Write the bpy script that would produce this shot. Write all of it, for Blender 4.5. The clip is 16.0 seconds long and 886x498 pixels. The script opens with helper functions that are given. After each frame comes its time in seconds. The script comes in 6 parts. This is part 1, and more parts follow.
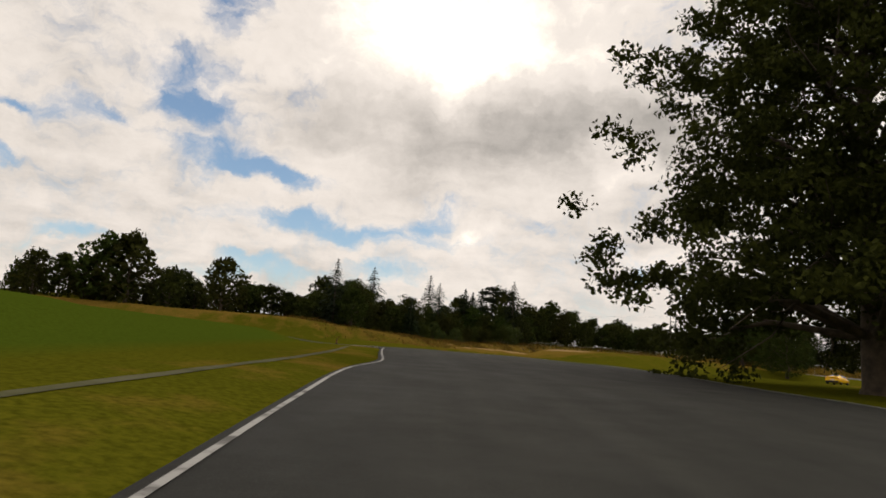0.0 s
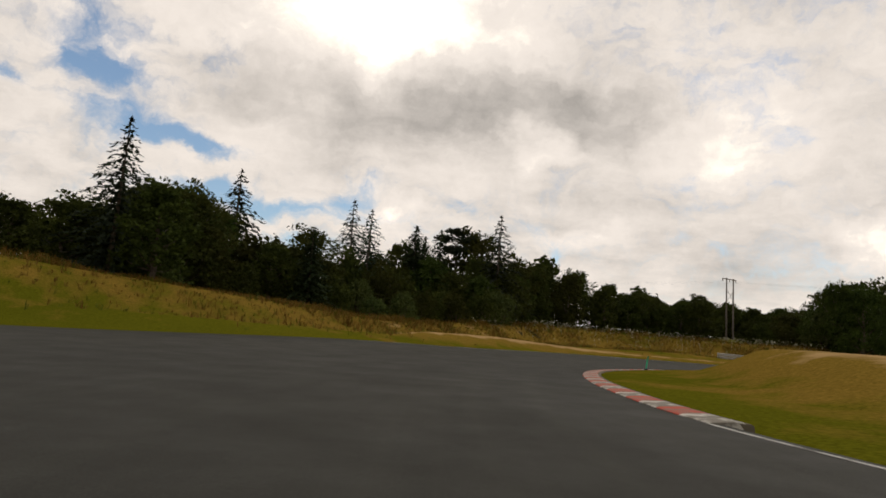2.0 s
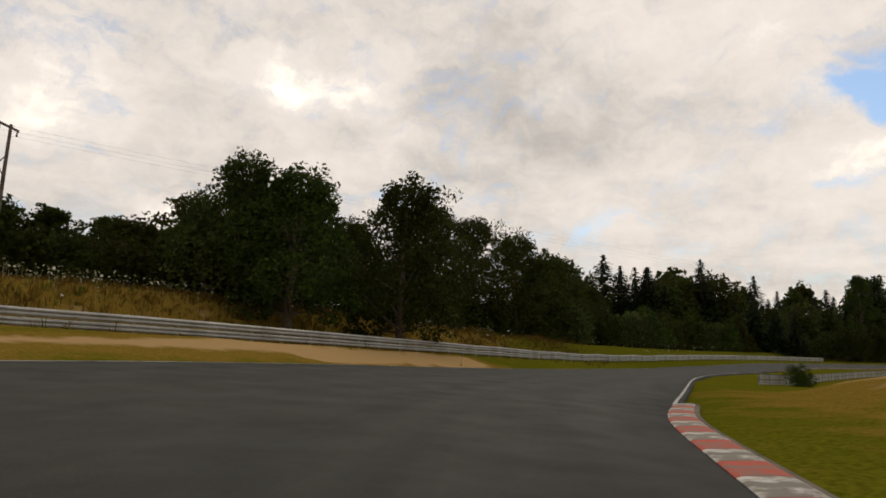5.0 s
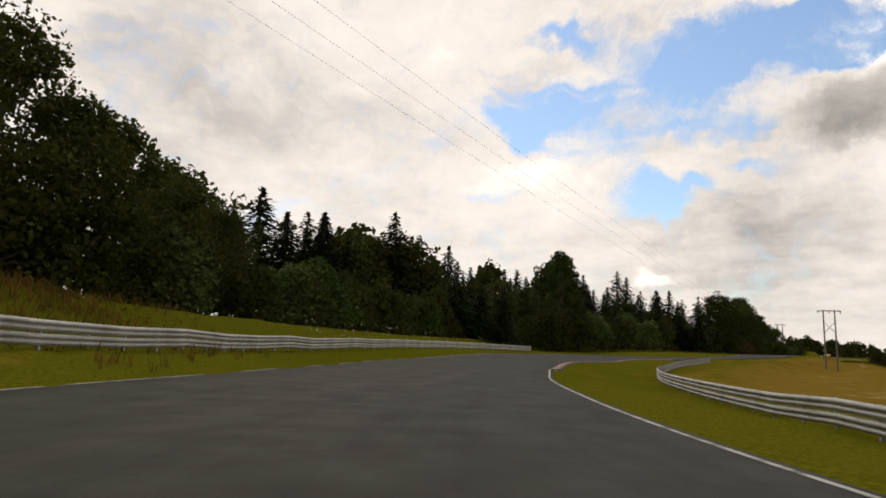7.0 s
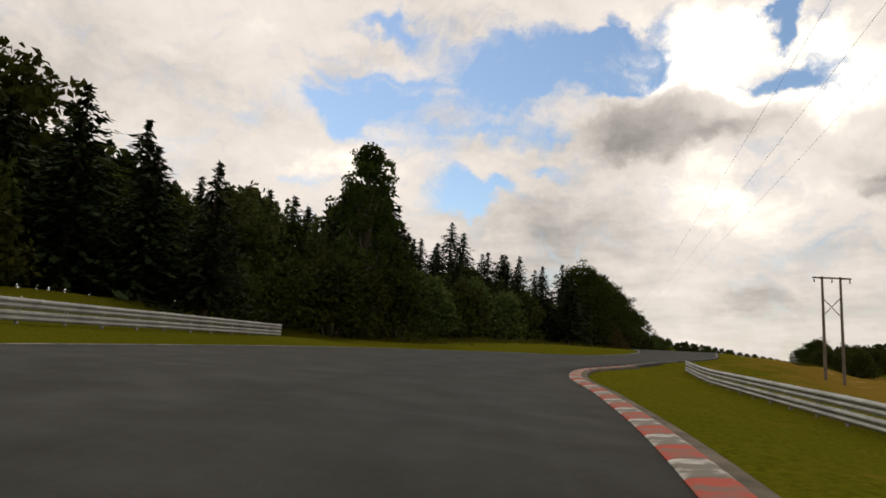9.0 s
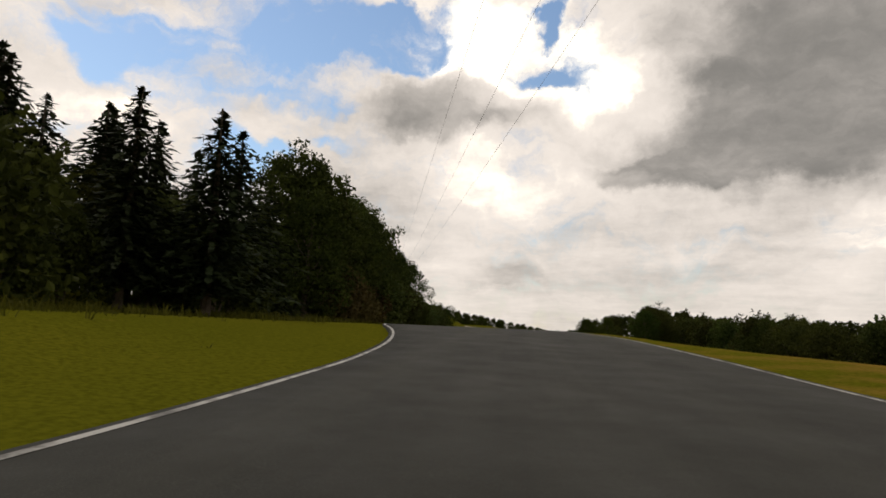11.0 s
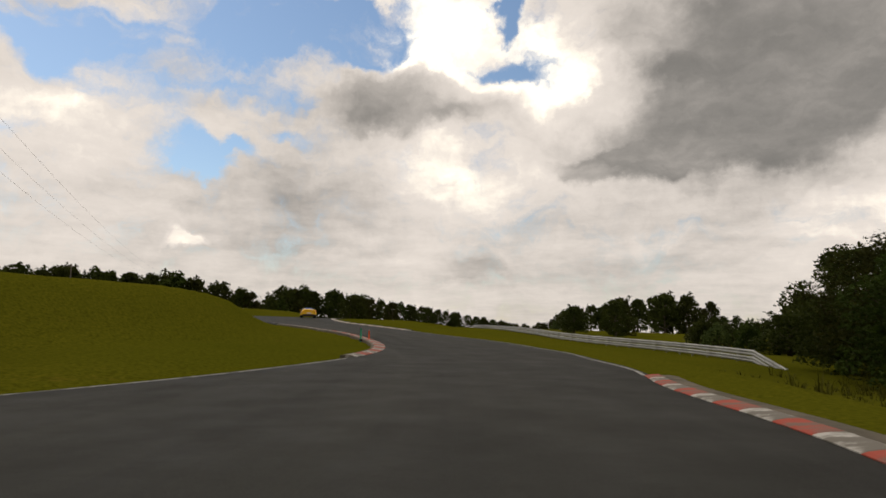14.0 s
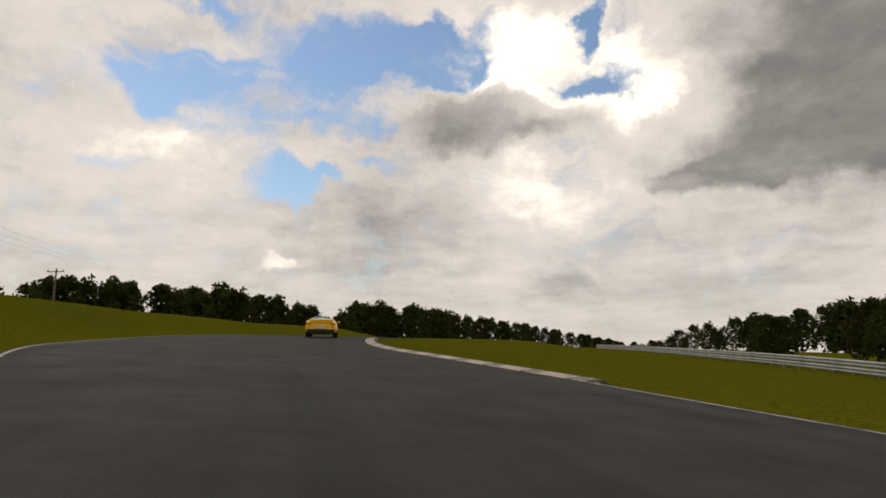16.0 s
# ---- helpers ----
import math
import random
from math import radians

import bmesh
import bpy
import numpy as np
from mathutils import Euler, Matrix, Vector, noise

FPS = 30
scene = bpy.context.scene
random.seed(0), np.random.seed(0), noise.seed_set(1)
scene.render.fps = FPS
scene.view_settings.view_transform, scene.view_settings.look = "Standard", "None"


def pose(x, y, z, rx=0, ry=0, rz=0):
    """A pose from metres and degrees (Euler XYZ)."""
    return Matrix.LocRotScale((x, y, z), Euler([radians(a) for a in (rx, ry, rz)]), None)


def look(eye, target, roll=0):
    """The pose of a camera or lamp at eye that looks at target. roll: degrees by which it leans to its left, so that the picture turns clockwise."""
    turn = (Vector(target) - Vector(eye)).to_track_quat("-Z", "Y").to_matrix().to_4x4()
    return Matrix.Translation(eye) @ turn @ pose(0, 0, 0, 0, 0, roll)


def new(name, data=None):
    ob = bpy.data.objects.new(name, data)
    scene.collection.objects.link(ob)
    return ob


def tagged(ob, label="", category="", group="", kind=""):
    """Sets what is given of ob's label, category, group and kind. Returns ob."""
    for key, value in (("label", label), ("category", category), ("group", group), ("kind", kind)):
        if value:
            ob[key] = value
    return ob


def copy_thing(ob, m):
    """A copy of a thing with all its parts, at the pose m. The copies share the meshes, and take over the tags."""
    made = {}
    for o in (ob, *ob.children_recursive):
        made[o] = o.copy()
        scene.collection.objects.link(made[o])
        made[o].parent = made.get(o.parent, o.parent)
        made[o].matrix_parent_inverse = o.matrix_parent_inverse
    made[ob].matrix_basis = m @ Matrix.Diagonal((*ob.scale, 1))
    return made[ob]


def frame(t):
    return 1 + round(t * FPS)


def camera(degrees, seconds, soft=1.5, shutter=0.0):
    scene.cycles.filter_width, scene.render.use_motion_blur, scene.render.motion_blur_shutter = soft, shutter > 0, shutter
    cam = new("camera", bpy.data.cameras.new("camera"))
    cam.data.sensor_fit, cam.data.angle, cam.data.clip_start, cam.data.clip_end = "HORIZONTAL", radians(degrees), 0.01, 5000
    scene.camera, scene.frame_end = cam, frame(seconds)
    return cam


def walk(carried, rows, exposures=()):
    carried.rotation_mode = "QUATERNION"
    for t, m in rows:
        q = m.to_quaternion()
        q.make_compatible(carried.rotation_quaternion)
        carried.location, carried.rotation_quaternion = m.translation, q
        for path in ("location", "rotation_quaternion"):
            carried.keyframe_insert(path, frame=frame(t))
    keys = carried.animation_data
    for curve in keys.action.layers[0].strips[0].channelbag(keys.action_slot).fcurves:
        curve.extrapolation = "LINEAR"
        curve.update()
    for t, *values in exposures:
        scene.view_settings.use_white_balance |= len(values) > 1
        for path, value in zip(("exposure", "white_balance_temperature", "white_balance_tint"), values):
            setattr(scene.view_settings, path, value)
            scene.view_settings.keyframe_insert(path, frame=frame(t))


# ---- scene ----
cam = camera(69.7, 16.0, soft=1.7, shutter=0.0)
walk(cam, [
    (0.0, pose(0.01, -11.03, 1.16, 100.45, -4.41, -1.68)),
    (0.5, pose(-0.07, 7.69, 2.09, 99.96, -4.34, 0.28)),
    (1.0, pose(-0.89, 25.53, 2.86, 99.83, -4.39, 0.47)),
    (1.5, pose(-0.76, 40.86, 3.31, 99.65, -5.13, -3.73)),
    (2.0, pose(0.16, 54.86, 3.62, 98.93, -4.50, -8.93)),
    (2.5, pose(2.45, 68.07, 3.92, 98.98, -4.59, -16.31)),
    (3.0, pose(6.34, 79.16, 4.13, 98.94, -4.21, -26.45)),
    (3.5, pose(11.90, 88.96, 4.25, 98.97, -3.53, -37.88)),
    (3.8, pose(15.95, 94.26, 4.33, 99.22, -2.75, -43.22)),
    (4.0, pose(19.37, 97.49, 4.37, 99.26, -2.38, -47.30)),
    (4.5, pose(28.69, 104.71, 4.53, 99.23, -2.05, -57.57)),
    (5.0, pose(38.10, 109.71, 4.65, 99.46, -1.89, -66.89)),
    (5.2, pose(42.23, 111.27, 4.69, 99.48, -1.75, -70.56)),
    (7.3, pose(96.32, 114.85, 4.74, 99.52, -1.59, -99.35)),
    (7.5, pose(102.48, 114.04, 4.77, 99.56, -1.10, -101.49)),
    (8.0, pose(117.59, 110.37, 4.80, 99.47, -2.05, -105.67)),
    (8.5, pose(132.75, 104.82, 5.05, 99.13, -2.22, -109.63)),
    (8.9, pose(144.33, 98.40, 5.44, 99.04, -3.03, -112.63)),
    (9.0, pose(147.39, 96.84, 5.53, 99.09, -3.28, -113.35)),
    (9.5, pose(162.56, 88.54, 5.82, 98.61, -3.51, -117.59)),
    (10.0, pose(174.37, 77.71, 6.16, 98.17, -3.61, -123.63)),
    (10.2, pose(179.26, 73.00, 6.30, 98.12, -3.61, -126.48)),
    (12.3, pose(218.88, 26.60, 8.45, 97.13, -1.22, -136.65)),
    (12.5, pose(222.13, 22.55, 8.57, 97.09, -0.89, -136.78)),
    (12.8, pose(226.57, 16.47, 8.60, 97.33, -1.05, -136.81)),
    (13.0, pose(229.20, 12.41, 8.59, 97.08, -1.31, -136.92)),
    (13.5, pose(236.09, 3.13, 8.53, 97.04, -1.84, -136.32)),
    (14.0, pose(243.14, -5.40, 8.35, 97.17, -1.41, -136.40)),
    (14.5, pose(250.71, -13.65, 8.29, 97.17, -1.76, -136.05)),
    (14.9, pose(257.18, -19.83, 8.32, 97.59, -1.56, -135.78)),
    (15.0, pose(258.80, -21.27, 8.30, 97.60, -1.54, -135.58)),
    (15.5, pose(266.95, -27.63, 8.48, 98.10, -0.94, -132.26)),
    (16.0, pose(275.09, -32.72, 8.88, 98.69, -0.91, -128.63)),
], exposures=[(0.0, 0.0), (5.0, -0.05), (7.5, 0.15), (8.5, 0.03), (9.5, -0.06), (10.2, -0.06), (12.5, 0.04), (13.2, -0.08), (14.5, -0.2), (16.0, -0.22)])

# ---- sky, sun ----
SUN_AZ, SUN_EL = radians(80.0), radians(48.0)


def sky_world():
    w = bpy.data.worlds.new("sky")
    scene.world = w
    w.use_nodes = True
    nt = w.node_tree
    nt.nodes.clear()
    N, K = nt.nodes, nt.links

    def node(kind, **kw):
        n = N.new(kind)
        for k, v in kw.items():
            if k == "op":
                n.operation = v
            elif isinstance(k, str) and k.startswith("i"):
                n.inputs[int(k[1:])].default_value = v
        return n

    def m(op, a, b=None, c=None, clamp=False):
        n = N.new("ShaderNodeMath")
        n.operation, n.use_clamp = op, clamp
        for i, v in enumerate((a, b, c)):
            if v is None:
                continue
            if isinstance(v, (int, float)):
                n.inputs[i].default_value = v
            else:
                K.new(v, n.inputs[i])
        return n.outputs[0]

    def noise_(vec, scale, detail=6.0, rough=0.55):
        n = N.new("ShaderNodeTexNoise")
        n.inputs["Scale"].default_value, n.inputs["Detail"].default_value, n.inputs["Roughness"].default_value = scale, detail, rough
        K.new(vec, n.inputs["Vector"])
        return n

    def mixc(f, a, b):
        n = N.new("ShaderNodeMix")
        n.data_type = "RGBA"
        for sock, v in ((n.inputs[0], f), (n.inputs[6], a), (n.inputs[7], b)):
            if isinstance(v, (tuple, float, int)):
                sock.default_value = (*v, 1) if isinstance(v, tuple) else v
            else:
                K.new(v, sock)
        return n.outputs[2]

    def ramp(v, lo, hi):
        n = N.new("ShaderNodeMapRange")
        n.interpolation_type = "SMOOTHSTEP"
        n.inputs[1].default_value, n.inputs[2].default_value = lo, hi
        K.new(v, n.inputs[0])
        return n.outputs[0]

    tc = N.new("ShaderNodeTexCoord")
    d = tc.outputs["Generated"]
    sep = N.new("ShaderNodeSeparateXYZ")
    K.new(d, sep.inputs[0])
    dx, dy, dz = sep.outputs
    # clouds lie on a sheet: the pattern gets finer towards the horizon
    up = m("MAXIMUM", m("ADD", dz, 0.12), 0.02)
    comb = N.new("ShaderNodeCombineXYZ")
    K.new(m("DIVIDE", dx, up), comb.inputs[0])
    K.new(m("DIVIDE", dy, up), comb.inputs[1])
    sheet = comb.outputs[0]
    # wispy offset of the direction, so that cloud outlines are ragged
    wob = noise_(d, 9.0, 8.0, 0.58)
    wv = N.new("ShaderNodeVectorMath")
    wv.operation = "SUBTRACT"
    K.new(wob.outputs["Color"], wv.inputs[0])
    wv.inputs[1].default_value = (0.5, 0.5, 0.5)
    ws = N.new("ShaderNodeVectorMath")
    ws.operation = "SCALE"
    ws.inputs["Scale"].default_value = 0.15
    K.new(wv.outputs[0], ws.inputs[0])
    wd = N.new("ShaderNodeVectorMath")
    wd.operation = "ADD"
    K.new(d, wd.inputs[0])
    K.new(ws.outputs[0], wd.inputs[1])
    dw = wd.outputs[0]

    def blob(az, el, wide, high, soft=0.5, tilt=0.0):
        """One cloud or gap, at a heading (clockwise from north) and height in degrees: 1 inside, 0 outside."""
        c = Vector((math.sin(radians(az)) * math.cos(radians(el)), math.cos(radians(az)) * math.cos(radians(el)), math.sin(radians(el))))
        r = Vector((math.cos(radians(az)), -math.sin(radians(az)), 0))
        u = r.cross(c)
        r, u = r * math.cos(radians(tilt)) + u * math.sin(radians(tilt)), u * math.cos(radians(tilt)) - r * math.sin(radians(tilt))
        out = []
        for axis, size in ((r, wide), (u, high)):
            n = N.new("ShaderNodeVectorMath")
            n.operation = "DOT_PRODUCT"
            K.new(dw, n.inputs[0])
            n.inputs[1].default_value = axis
            o = m("SUBTRACT", n.outputs["Value"], axis.dot(c))
            out.append(m("POWER", m("DIVIDE", o, math.sin(radians(size))), 2.0))
        n = N.new("ShaderNodeVectorMath")
        n.operation = "DOT_PRODUCT"
        K.new(dw, n.inputs[0])
        n.inputs[1].default_value = c
        front = m("GREATER_THAN", n.outputs["Value"], 0.0)
        dist = m("SQRT", m("ADD", out[0], out[1]))
        r_ = N.new("ShaderNodeMapRange")
        r_.interpolation_type = "SMOOTHSTEP"
        r_.inputs[1].default_value, r_.inputs[2].default_value = 1.0 + soft, 1.0 - soft
        K.new(dist, r_.inputs[0])
        return m("MULTIPLY", r_.outputs[0], front)

    def total(rows):
        acc = None
        for gain, *b in rows:
            v = m("MULTIPLY", blob(*b), gain)
            acc = v if acc is None else m("ADD", acc, v)
        return acc

    n1 = noise_(sheet, 1.15, 9.0, 0.58).outputs["Fac"]
    n2 = noise_(sheet, 0.45, 5.0, 0.5).outputs["Fac"]
    n3 = noise_(dw, 5.0, 8.0, 0.6).outputs["Fac"]
    flat = N.new("ShaderNodeMapping")
    flat.inputs["Scale"].default_value = (1.0, 1.0, 2.6)
    K.new(dw, flat.inputs[0])
    n4 = noise_(flat.outputs[0], 12.0, 9.0, 0.62).outputs["Fac"]
    n5 = noise_(sheet, 3.4, 7.0, 0.6).outputs["Fac"]
    n6 = noise_(dw, 21.0, 6.0, 0.62).outputs["Fac"]
    # cover: blue where low, cloud where high
    cover = m("ADD", m("ADD", m("MULTIPLY", n1, 1.2), m("ADD", m("MULTIPLY", n3, 1.0), m("ADD", m("MULTIPLY", n4, 2.0), m("MULTIPLY", n6, 1.3)))), m("MULTIPLY", m("MAXIMUM", total(COVER), -0.8), 1.7))
    cloud = ramp(cover, 1.45, 2.8)
    # brightness of the cloud itself
    placed = m("MULTIPLY", m("MINIMUM", m("MAXIMUM", total(LIGHT), -1.15), 1.2), m("ADD", m("MULTIPLY", n3, 0.9), 0.45))
    lum = m("ADD", m("ADD", m("ADD", m("MULTIPLY", n3, 1.3), m("MULTIPLY", n1, 1.2)), m("ADD", m("MULTIPLY", n5, 0.7), m("MULTIPLY", m("SUBTRACT", n4, 0.3), 0.75))), placed)
    grey = ramp(lum, 0.35, 2.3)
    white = mixc(grey, CLOUD_DARK, CLOUD_LIT)
    hot = ramp(lum, 2.05, 2.9)
    white = mixc(hot, white, CLOUD_HOT)
    nish = N.new("ShaderNodeTexSky")
    nish.sky_type, nish.sun_disc, nish.sun_elevation, nish.sun_rotation = "NISHITA", False, SUN_EL, SUN_AZ
    nish.air_density, nish.dust_density, nish.ozone_density = 1.2, 0.3, 1.5
    blue = N.new("ShaderNodeMix")
    blue.data_type, blue.blend_type = "RGBA", "MULTIPLY"
    blue.inputs[0].default_value = 1.0
    K.new(nish.outputs[0], blue.inputs[6])
    blue.inputs[7].default_value = (SKY, SKY, SKY, 1)
    col = mixc(cloud, blue.outputs[2], white)
    # pale haze low down
    haze = ramp(dz, 0.16, -0.02)
    col = mixc(m("MULTIPLY", haze, 0.35), col, HAZE)
    bg = N.new("ShaderNodeBackground")
    K.new(col, bg.inputs[0])
    bg.inputs[1].default_value = 1.0
    out = N.new("ShaderNodeOutputWorld")
    K.new(bg.outputs[0], out.inputs[0])


SKY = 0.122
CLOUD_DARK, CLOUD_LIT, CLOUD_HOT, HAZE = (0.24, 0.226, 0.208), (0.95, 0.859, 0.777), (1.75, 1.58, 1.30), (0.77, 0.695, 0.61)
# gain, heading, height, half width, half height, softness, tilt (degrees)
COVER = [(-0.75, -19.8, 27.8, 2.2, 2.2, 0.85), (-0.5, -23.3, 21.7, 3.4, 2.4, 0.85), (-0.65, -21.8, 19.4, 3, 1.3, 0.85), (-0.55, -34.7, 16.4, 2.9, 0.7, 0.85), (-0.5, -30, 17.6, 2.2, 0.7, 0.85), (-0.6, -36.2, 12.6, 2.4, 0.6, 0.85), (-0.62, -19.4, 16, 3.9, 1.3, 0.85), (-0.6, -14.8, 15.1, 3.8, 0.9, 0.85), (-0.75, -8.8, 11.3, 8.6, 1.1, 0.85), (-0.6, -16.3, 6.9, 4.9, 0.8, 0.85), (-0.55, -3.9, 8.1, 2.9, 0.9, 0.85), (-0.5, -0.6, 13, 2.6, 0.9, 0.85), (-0.5, -29.8, 8.1, 3.2, 0.6, 0.85), (-0.45, 18.9, 9.6, 0.6, 1.3, 0.85), (-0.36, -12.1, 22.5, 2.7, 2.2, 0.85)]
COVER += [(-0.35, -37.7, 18.7, 1.5, 1.1, 0.85), (-0.37, 81.5, 11.6, 3, 0.8, 0.85), (-0.45, 101.7, 20.6, 1.7, 0.9, 0.85), (-0.5, 102.5, 21.2, 3.9, 1.6, 0.85), (-0.4, 106.5, 28, 2.6, 1.1, 0.85), (-0.35, 100.7, 14.6, 3.5, 0.8, 0.85), (-0.42, 107.8, 23.5, 2.7, 1.4, 0.85), (-0.4, 115.5, 19.2, 2.2, 0.9, 0.85), (-0.35, 109.3, 19.3, 2.5, 1, 0.85), (-0.35, 107.4, 22.8, 3.2, 2.1, 0.85), (-0.4, 111.4, 25.1, 2.7, 2.1, 0.85), (-0.35, 105.8, 27.9, 2, 0.7, 0.85), (-0.95, 123.9, 25.3, 6.6, 2.8, 0.85), (-0.8, 118, 23.7, 3.4, 2.2, 0.85), (-0.8, 128.1, 25, 3.1, 2.1, 0.85)]
COVER += [(-0.6, 103.2, 19.3, 1.8, 1.1, 0.85), (-0.52, 107.3, 21.3, 3.4, 1.3, 0.85), (-0.42, 106.4, 18.1, 2.1, 0.9, 0.85), (-0.68, 114.2, 14.2, 2.5, 1.8, 0.85), (-0.55, 114.1, 12.6, 2, 0.7, 0.85), (-0.42, 121.2, 19.7, 3.7, 1.3, 0.85), (-0.48, 117.2, 14.8, 1.8, 0.7, 0.85), (-0.42, 122.4, 16.4, 1.5, 0.6, 0.85), (-0.85, 141.1, 27.5, 0.7, 1.3, 0.85), (-0.62, 142.7, 23.3, 3.2, 0.9, 0.85), (-0.5, 146.4, 21.9, 1.7, 0.6, 0.85), (-0.42, 104.3, 23.6, 2.8, 0.6, 0.85), (-0.4, 112, 17.6, 2.4, 1.4, 0.85), (-0.45, 114.9, 21.2, 2.9, 1.4, 0.85), (0.8, 159, 17.8, 12.5, 6, 0.5)]
COVER += [(0.8, 168, 22.5, 12.5, 8.5, 0.5), (0.6, 133.3, 20, 8, 3, 0.5), (0.6, 7, 21, 17, 4.5, 0.6), (0.5, -3, 28, 13, 6, 0.7)]
LIGHT = [(0.62, -3.6, 29.4, 8.2, 4.4, 0.95, 0), (0.35, -0.2, 26.2, 18, 9, 0.9, 0), (-0.6, 7.2, 21.2, 16.1, 2.8, 0.9, 0), (-0.25, 0.4, 17.8, 7.6, 2.4, 0.9, 0), (0.55, 16.1, 18.4, 2.8, 2.6, 0.4, 0), (0.3, 31, 21, 4.3, 8.1, 0.9, 0), (0.48, 20.9, 10.6, 2.4, 1, 0.9, 0), (0.44, 4.3, 11.2, 1.9, 1, 0.9, 0), (0.4, 17.2, 11.2, 1.9, 0.9, 0.9, 0), (-0.25, 25.5, 24.4, 7.6, 4.3, 0.6, 0), (0.2, 32.9, 19.3, 5.2, 4.3, 0.9, 0), (0.52, 42.7, 11.3, 2.1, 1.3, 0.9, 0), (-0.3, 10.4, 21.5, 12.3, 2.8, 0.9, 0)]
LIGHT += [(-0.2, 26.7, 12.6, 10.4, 5.7, 0.6, 0), (0.36, 54.2, 22.8, 5.7, 2.4, 0.9, 0), (-0.25, 45.4, 17.2, 6.2, 4.3, 0.6, 0), (0.28, 67, 18.7, 7.1, 2.8, 0.9, 0), (0.36, 54.6, 22.5, 4.3, 1.9, 0.9, 0), (0.32, 61.3, 18.8, 2.4, 1.2, 0.9, 0), (0.36, 75.8, 22.1, 2.8, 1.4, 0.9, 0), (-0.3, 67.8, 18.3, 13.3, 3.3, 0.6, 0), (0.24, 32.6, 19.5, 4.3, 3.3, 0.9, 0), (0.24, 87, 26.6, 9.5, 2.8, 0.9, 0), (0.4, 136.5, 24.4, 6.6, 4.7, 0.9, 0), (0.35, 139, 13.6, 6.6, 8.1, 0.8, 0), (0.32, 132.6, 14.1, 7.1, 1.9, 0.9, 0)]
LIGHT += [(-0.35, 80.4, 23.8, 11.9, 5.7, 0.6, 0), (0.2, 90.6, 21.5, 5.7, 3.3, 0.9, 0), (0.32, 105.3, 16.6, 2.8, 1, 0.9, 0), (-0.2, 124.1, 13.1, 5.7, 2.4, 0.6, 0), (-1.0, 133.3, 20, 7.1, 2.5, 0.38, 0), (1.1, 140.2, 24.3, 8.1, 4, 0.5, 0), (0.95, 149.6, 20.5, 4.3, 2.8, 0.6, 0), (-0.8, 159.1, 17.8, 10.9, 4.7, 0.3, 0), (-0.75, 167.7, 22.5, 11.4, 7.1, 0.4, 0), (-0.8, 151.9, 14.5, 5.7, 1.9, 0.3, 0), (0.12, 136.3, 15.9, 9.5, 1.9, 0.9, 0), (0.4, 170.1, 10.4, 4.3, 2.8, 0.9, 0), (0.4, 155, 8.4, 3.8, 1, 0.9, 0)]
LIGHT += [(-0.25, 125.8, 13.1, 6.6, 2.8, 0.6, 0), (0.7, 113.7, 6.6, 1.8, 0.9, 0.3, 0), (0.16, 103, 12.9, 7.6, 5.7, 0.9, 0), (-0.3, 121.9, 9.6, 11.9, 3.3, 0.6, 0), (0.36, 166.1, 8.4, 2.8, 2.4, 0.9, 0), (-0.45, 138.7, 4.8, 4.3, 1.2, 0.6, 0), (-0.15, 147, 6.6, 14.2, 3.3, 0.6, 0), (-0.5, 165.3, 21.2, 12.3, 7.6, 0.5, 0)]
sky_world()
sun = new("sun", bpy.data.lights.new("sun", "SUN"))
sun.data.energy, sun.data.angle, sun.data.color = 0.8, radians(14.0), (1.0, 0.93, 0.82)
sun.matrix_world = look((200 * math.sin(SUN_AZ) * math.cos(SUN_EL), 200 * math.cos(SUN_AZ) * math.cos(SUN_EL), 200 * math.sin(SUN_EL)), (0, 0, 0))

# ---- materials ----
MAT = {}


def material(name, build):
    m = bpy.data.materials.new(name)
    m.use_nodes = True
    nt = m.node_tree
    bsdf = nt.nodes["Principled BSDF"]
    build(nt, bsdf)
    MAT[name] = m
    return m


def tex(nt, scale, detail=5.0, rough=0.6, coord="Object", stretch=None):
    tc = nt.nodes.new("ShaderNodeTexCoord")
    src = tc.outputs[coord]
    if stretch:
        mp = nt.nodes.new("ShaderNodeMapping")
        mp.inputs["Scale"].default_value = stretch
        nt.links.new(src, mp.inputs[0])
        src = mp.outputs[0]
    n = nt.nodes.new("ShaderNodeTexNoise")
    n.inputs["Scale"].default_value, n.inputs["Detail"].default_value, n.inputs["Roughness"].default_value = scale, detail, rough
    nt.links.new(src, n.inputs["Vector"])
    return n.outputs["Fac"]


def mapped(nt, v, a, b, lo=0.0, hi=1.0):
    n = nt.nodes.new("ShaderNodeMapRange")
    n.inputs[1].default_value, n.inputs[2].default_value, n.inputs[3].default_value, n.inputs[4].default_value = a, b, lo, hi
    nt.links.new(v, n.inputs[0])
    return n.outputs[0]


def math2(nt, op, a, b):
    n = nt.nodes.new("ShaderNodeMath")
    n.operation = op
    for i, v in enumerate((a, b)):
        if isinstance(v, (int, float)):
            n.inputs[i].default_value = v
        else:
            nt.links.new(v, n.inputs[i])
    return n.outputs[0]


def mix(nt, f, a, b):
    n = nt.nodes.new("ShaderNodeMix")
    n.data_type = "RGBA"
    for s, v in ((n.inputs[0], f), (n.inputs[6], a), (n.inputs[7], b)):
        if isinstance(v, tuple):
            s.default_value = (*v, 1)
        elif isinstance(v, (int, float)):
            s.default_value = v
        else:
            nt.links.new(v, s)
    return n.outputs[2]


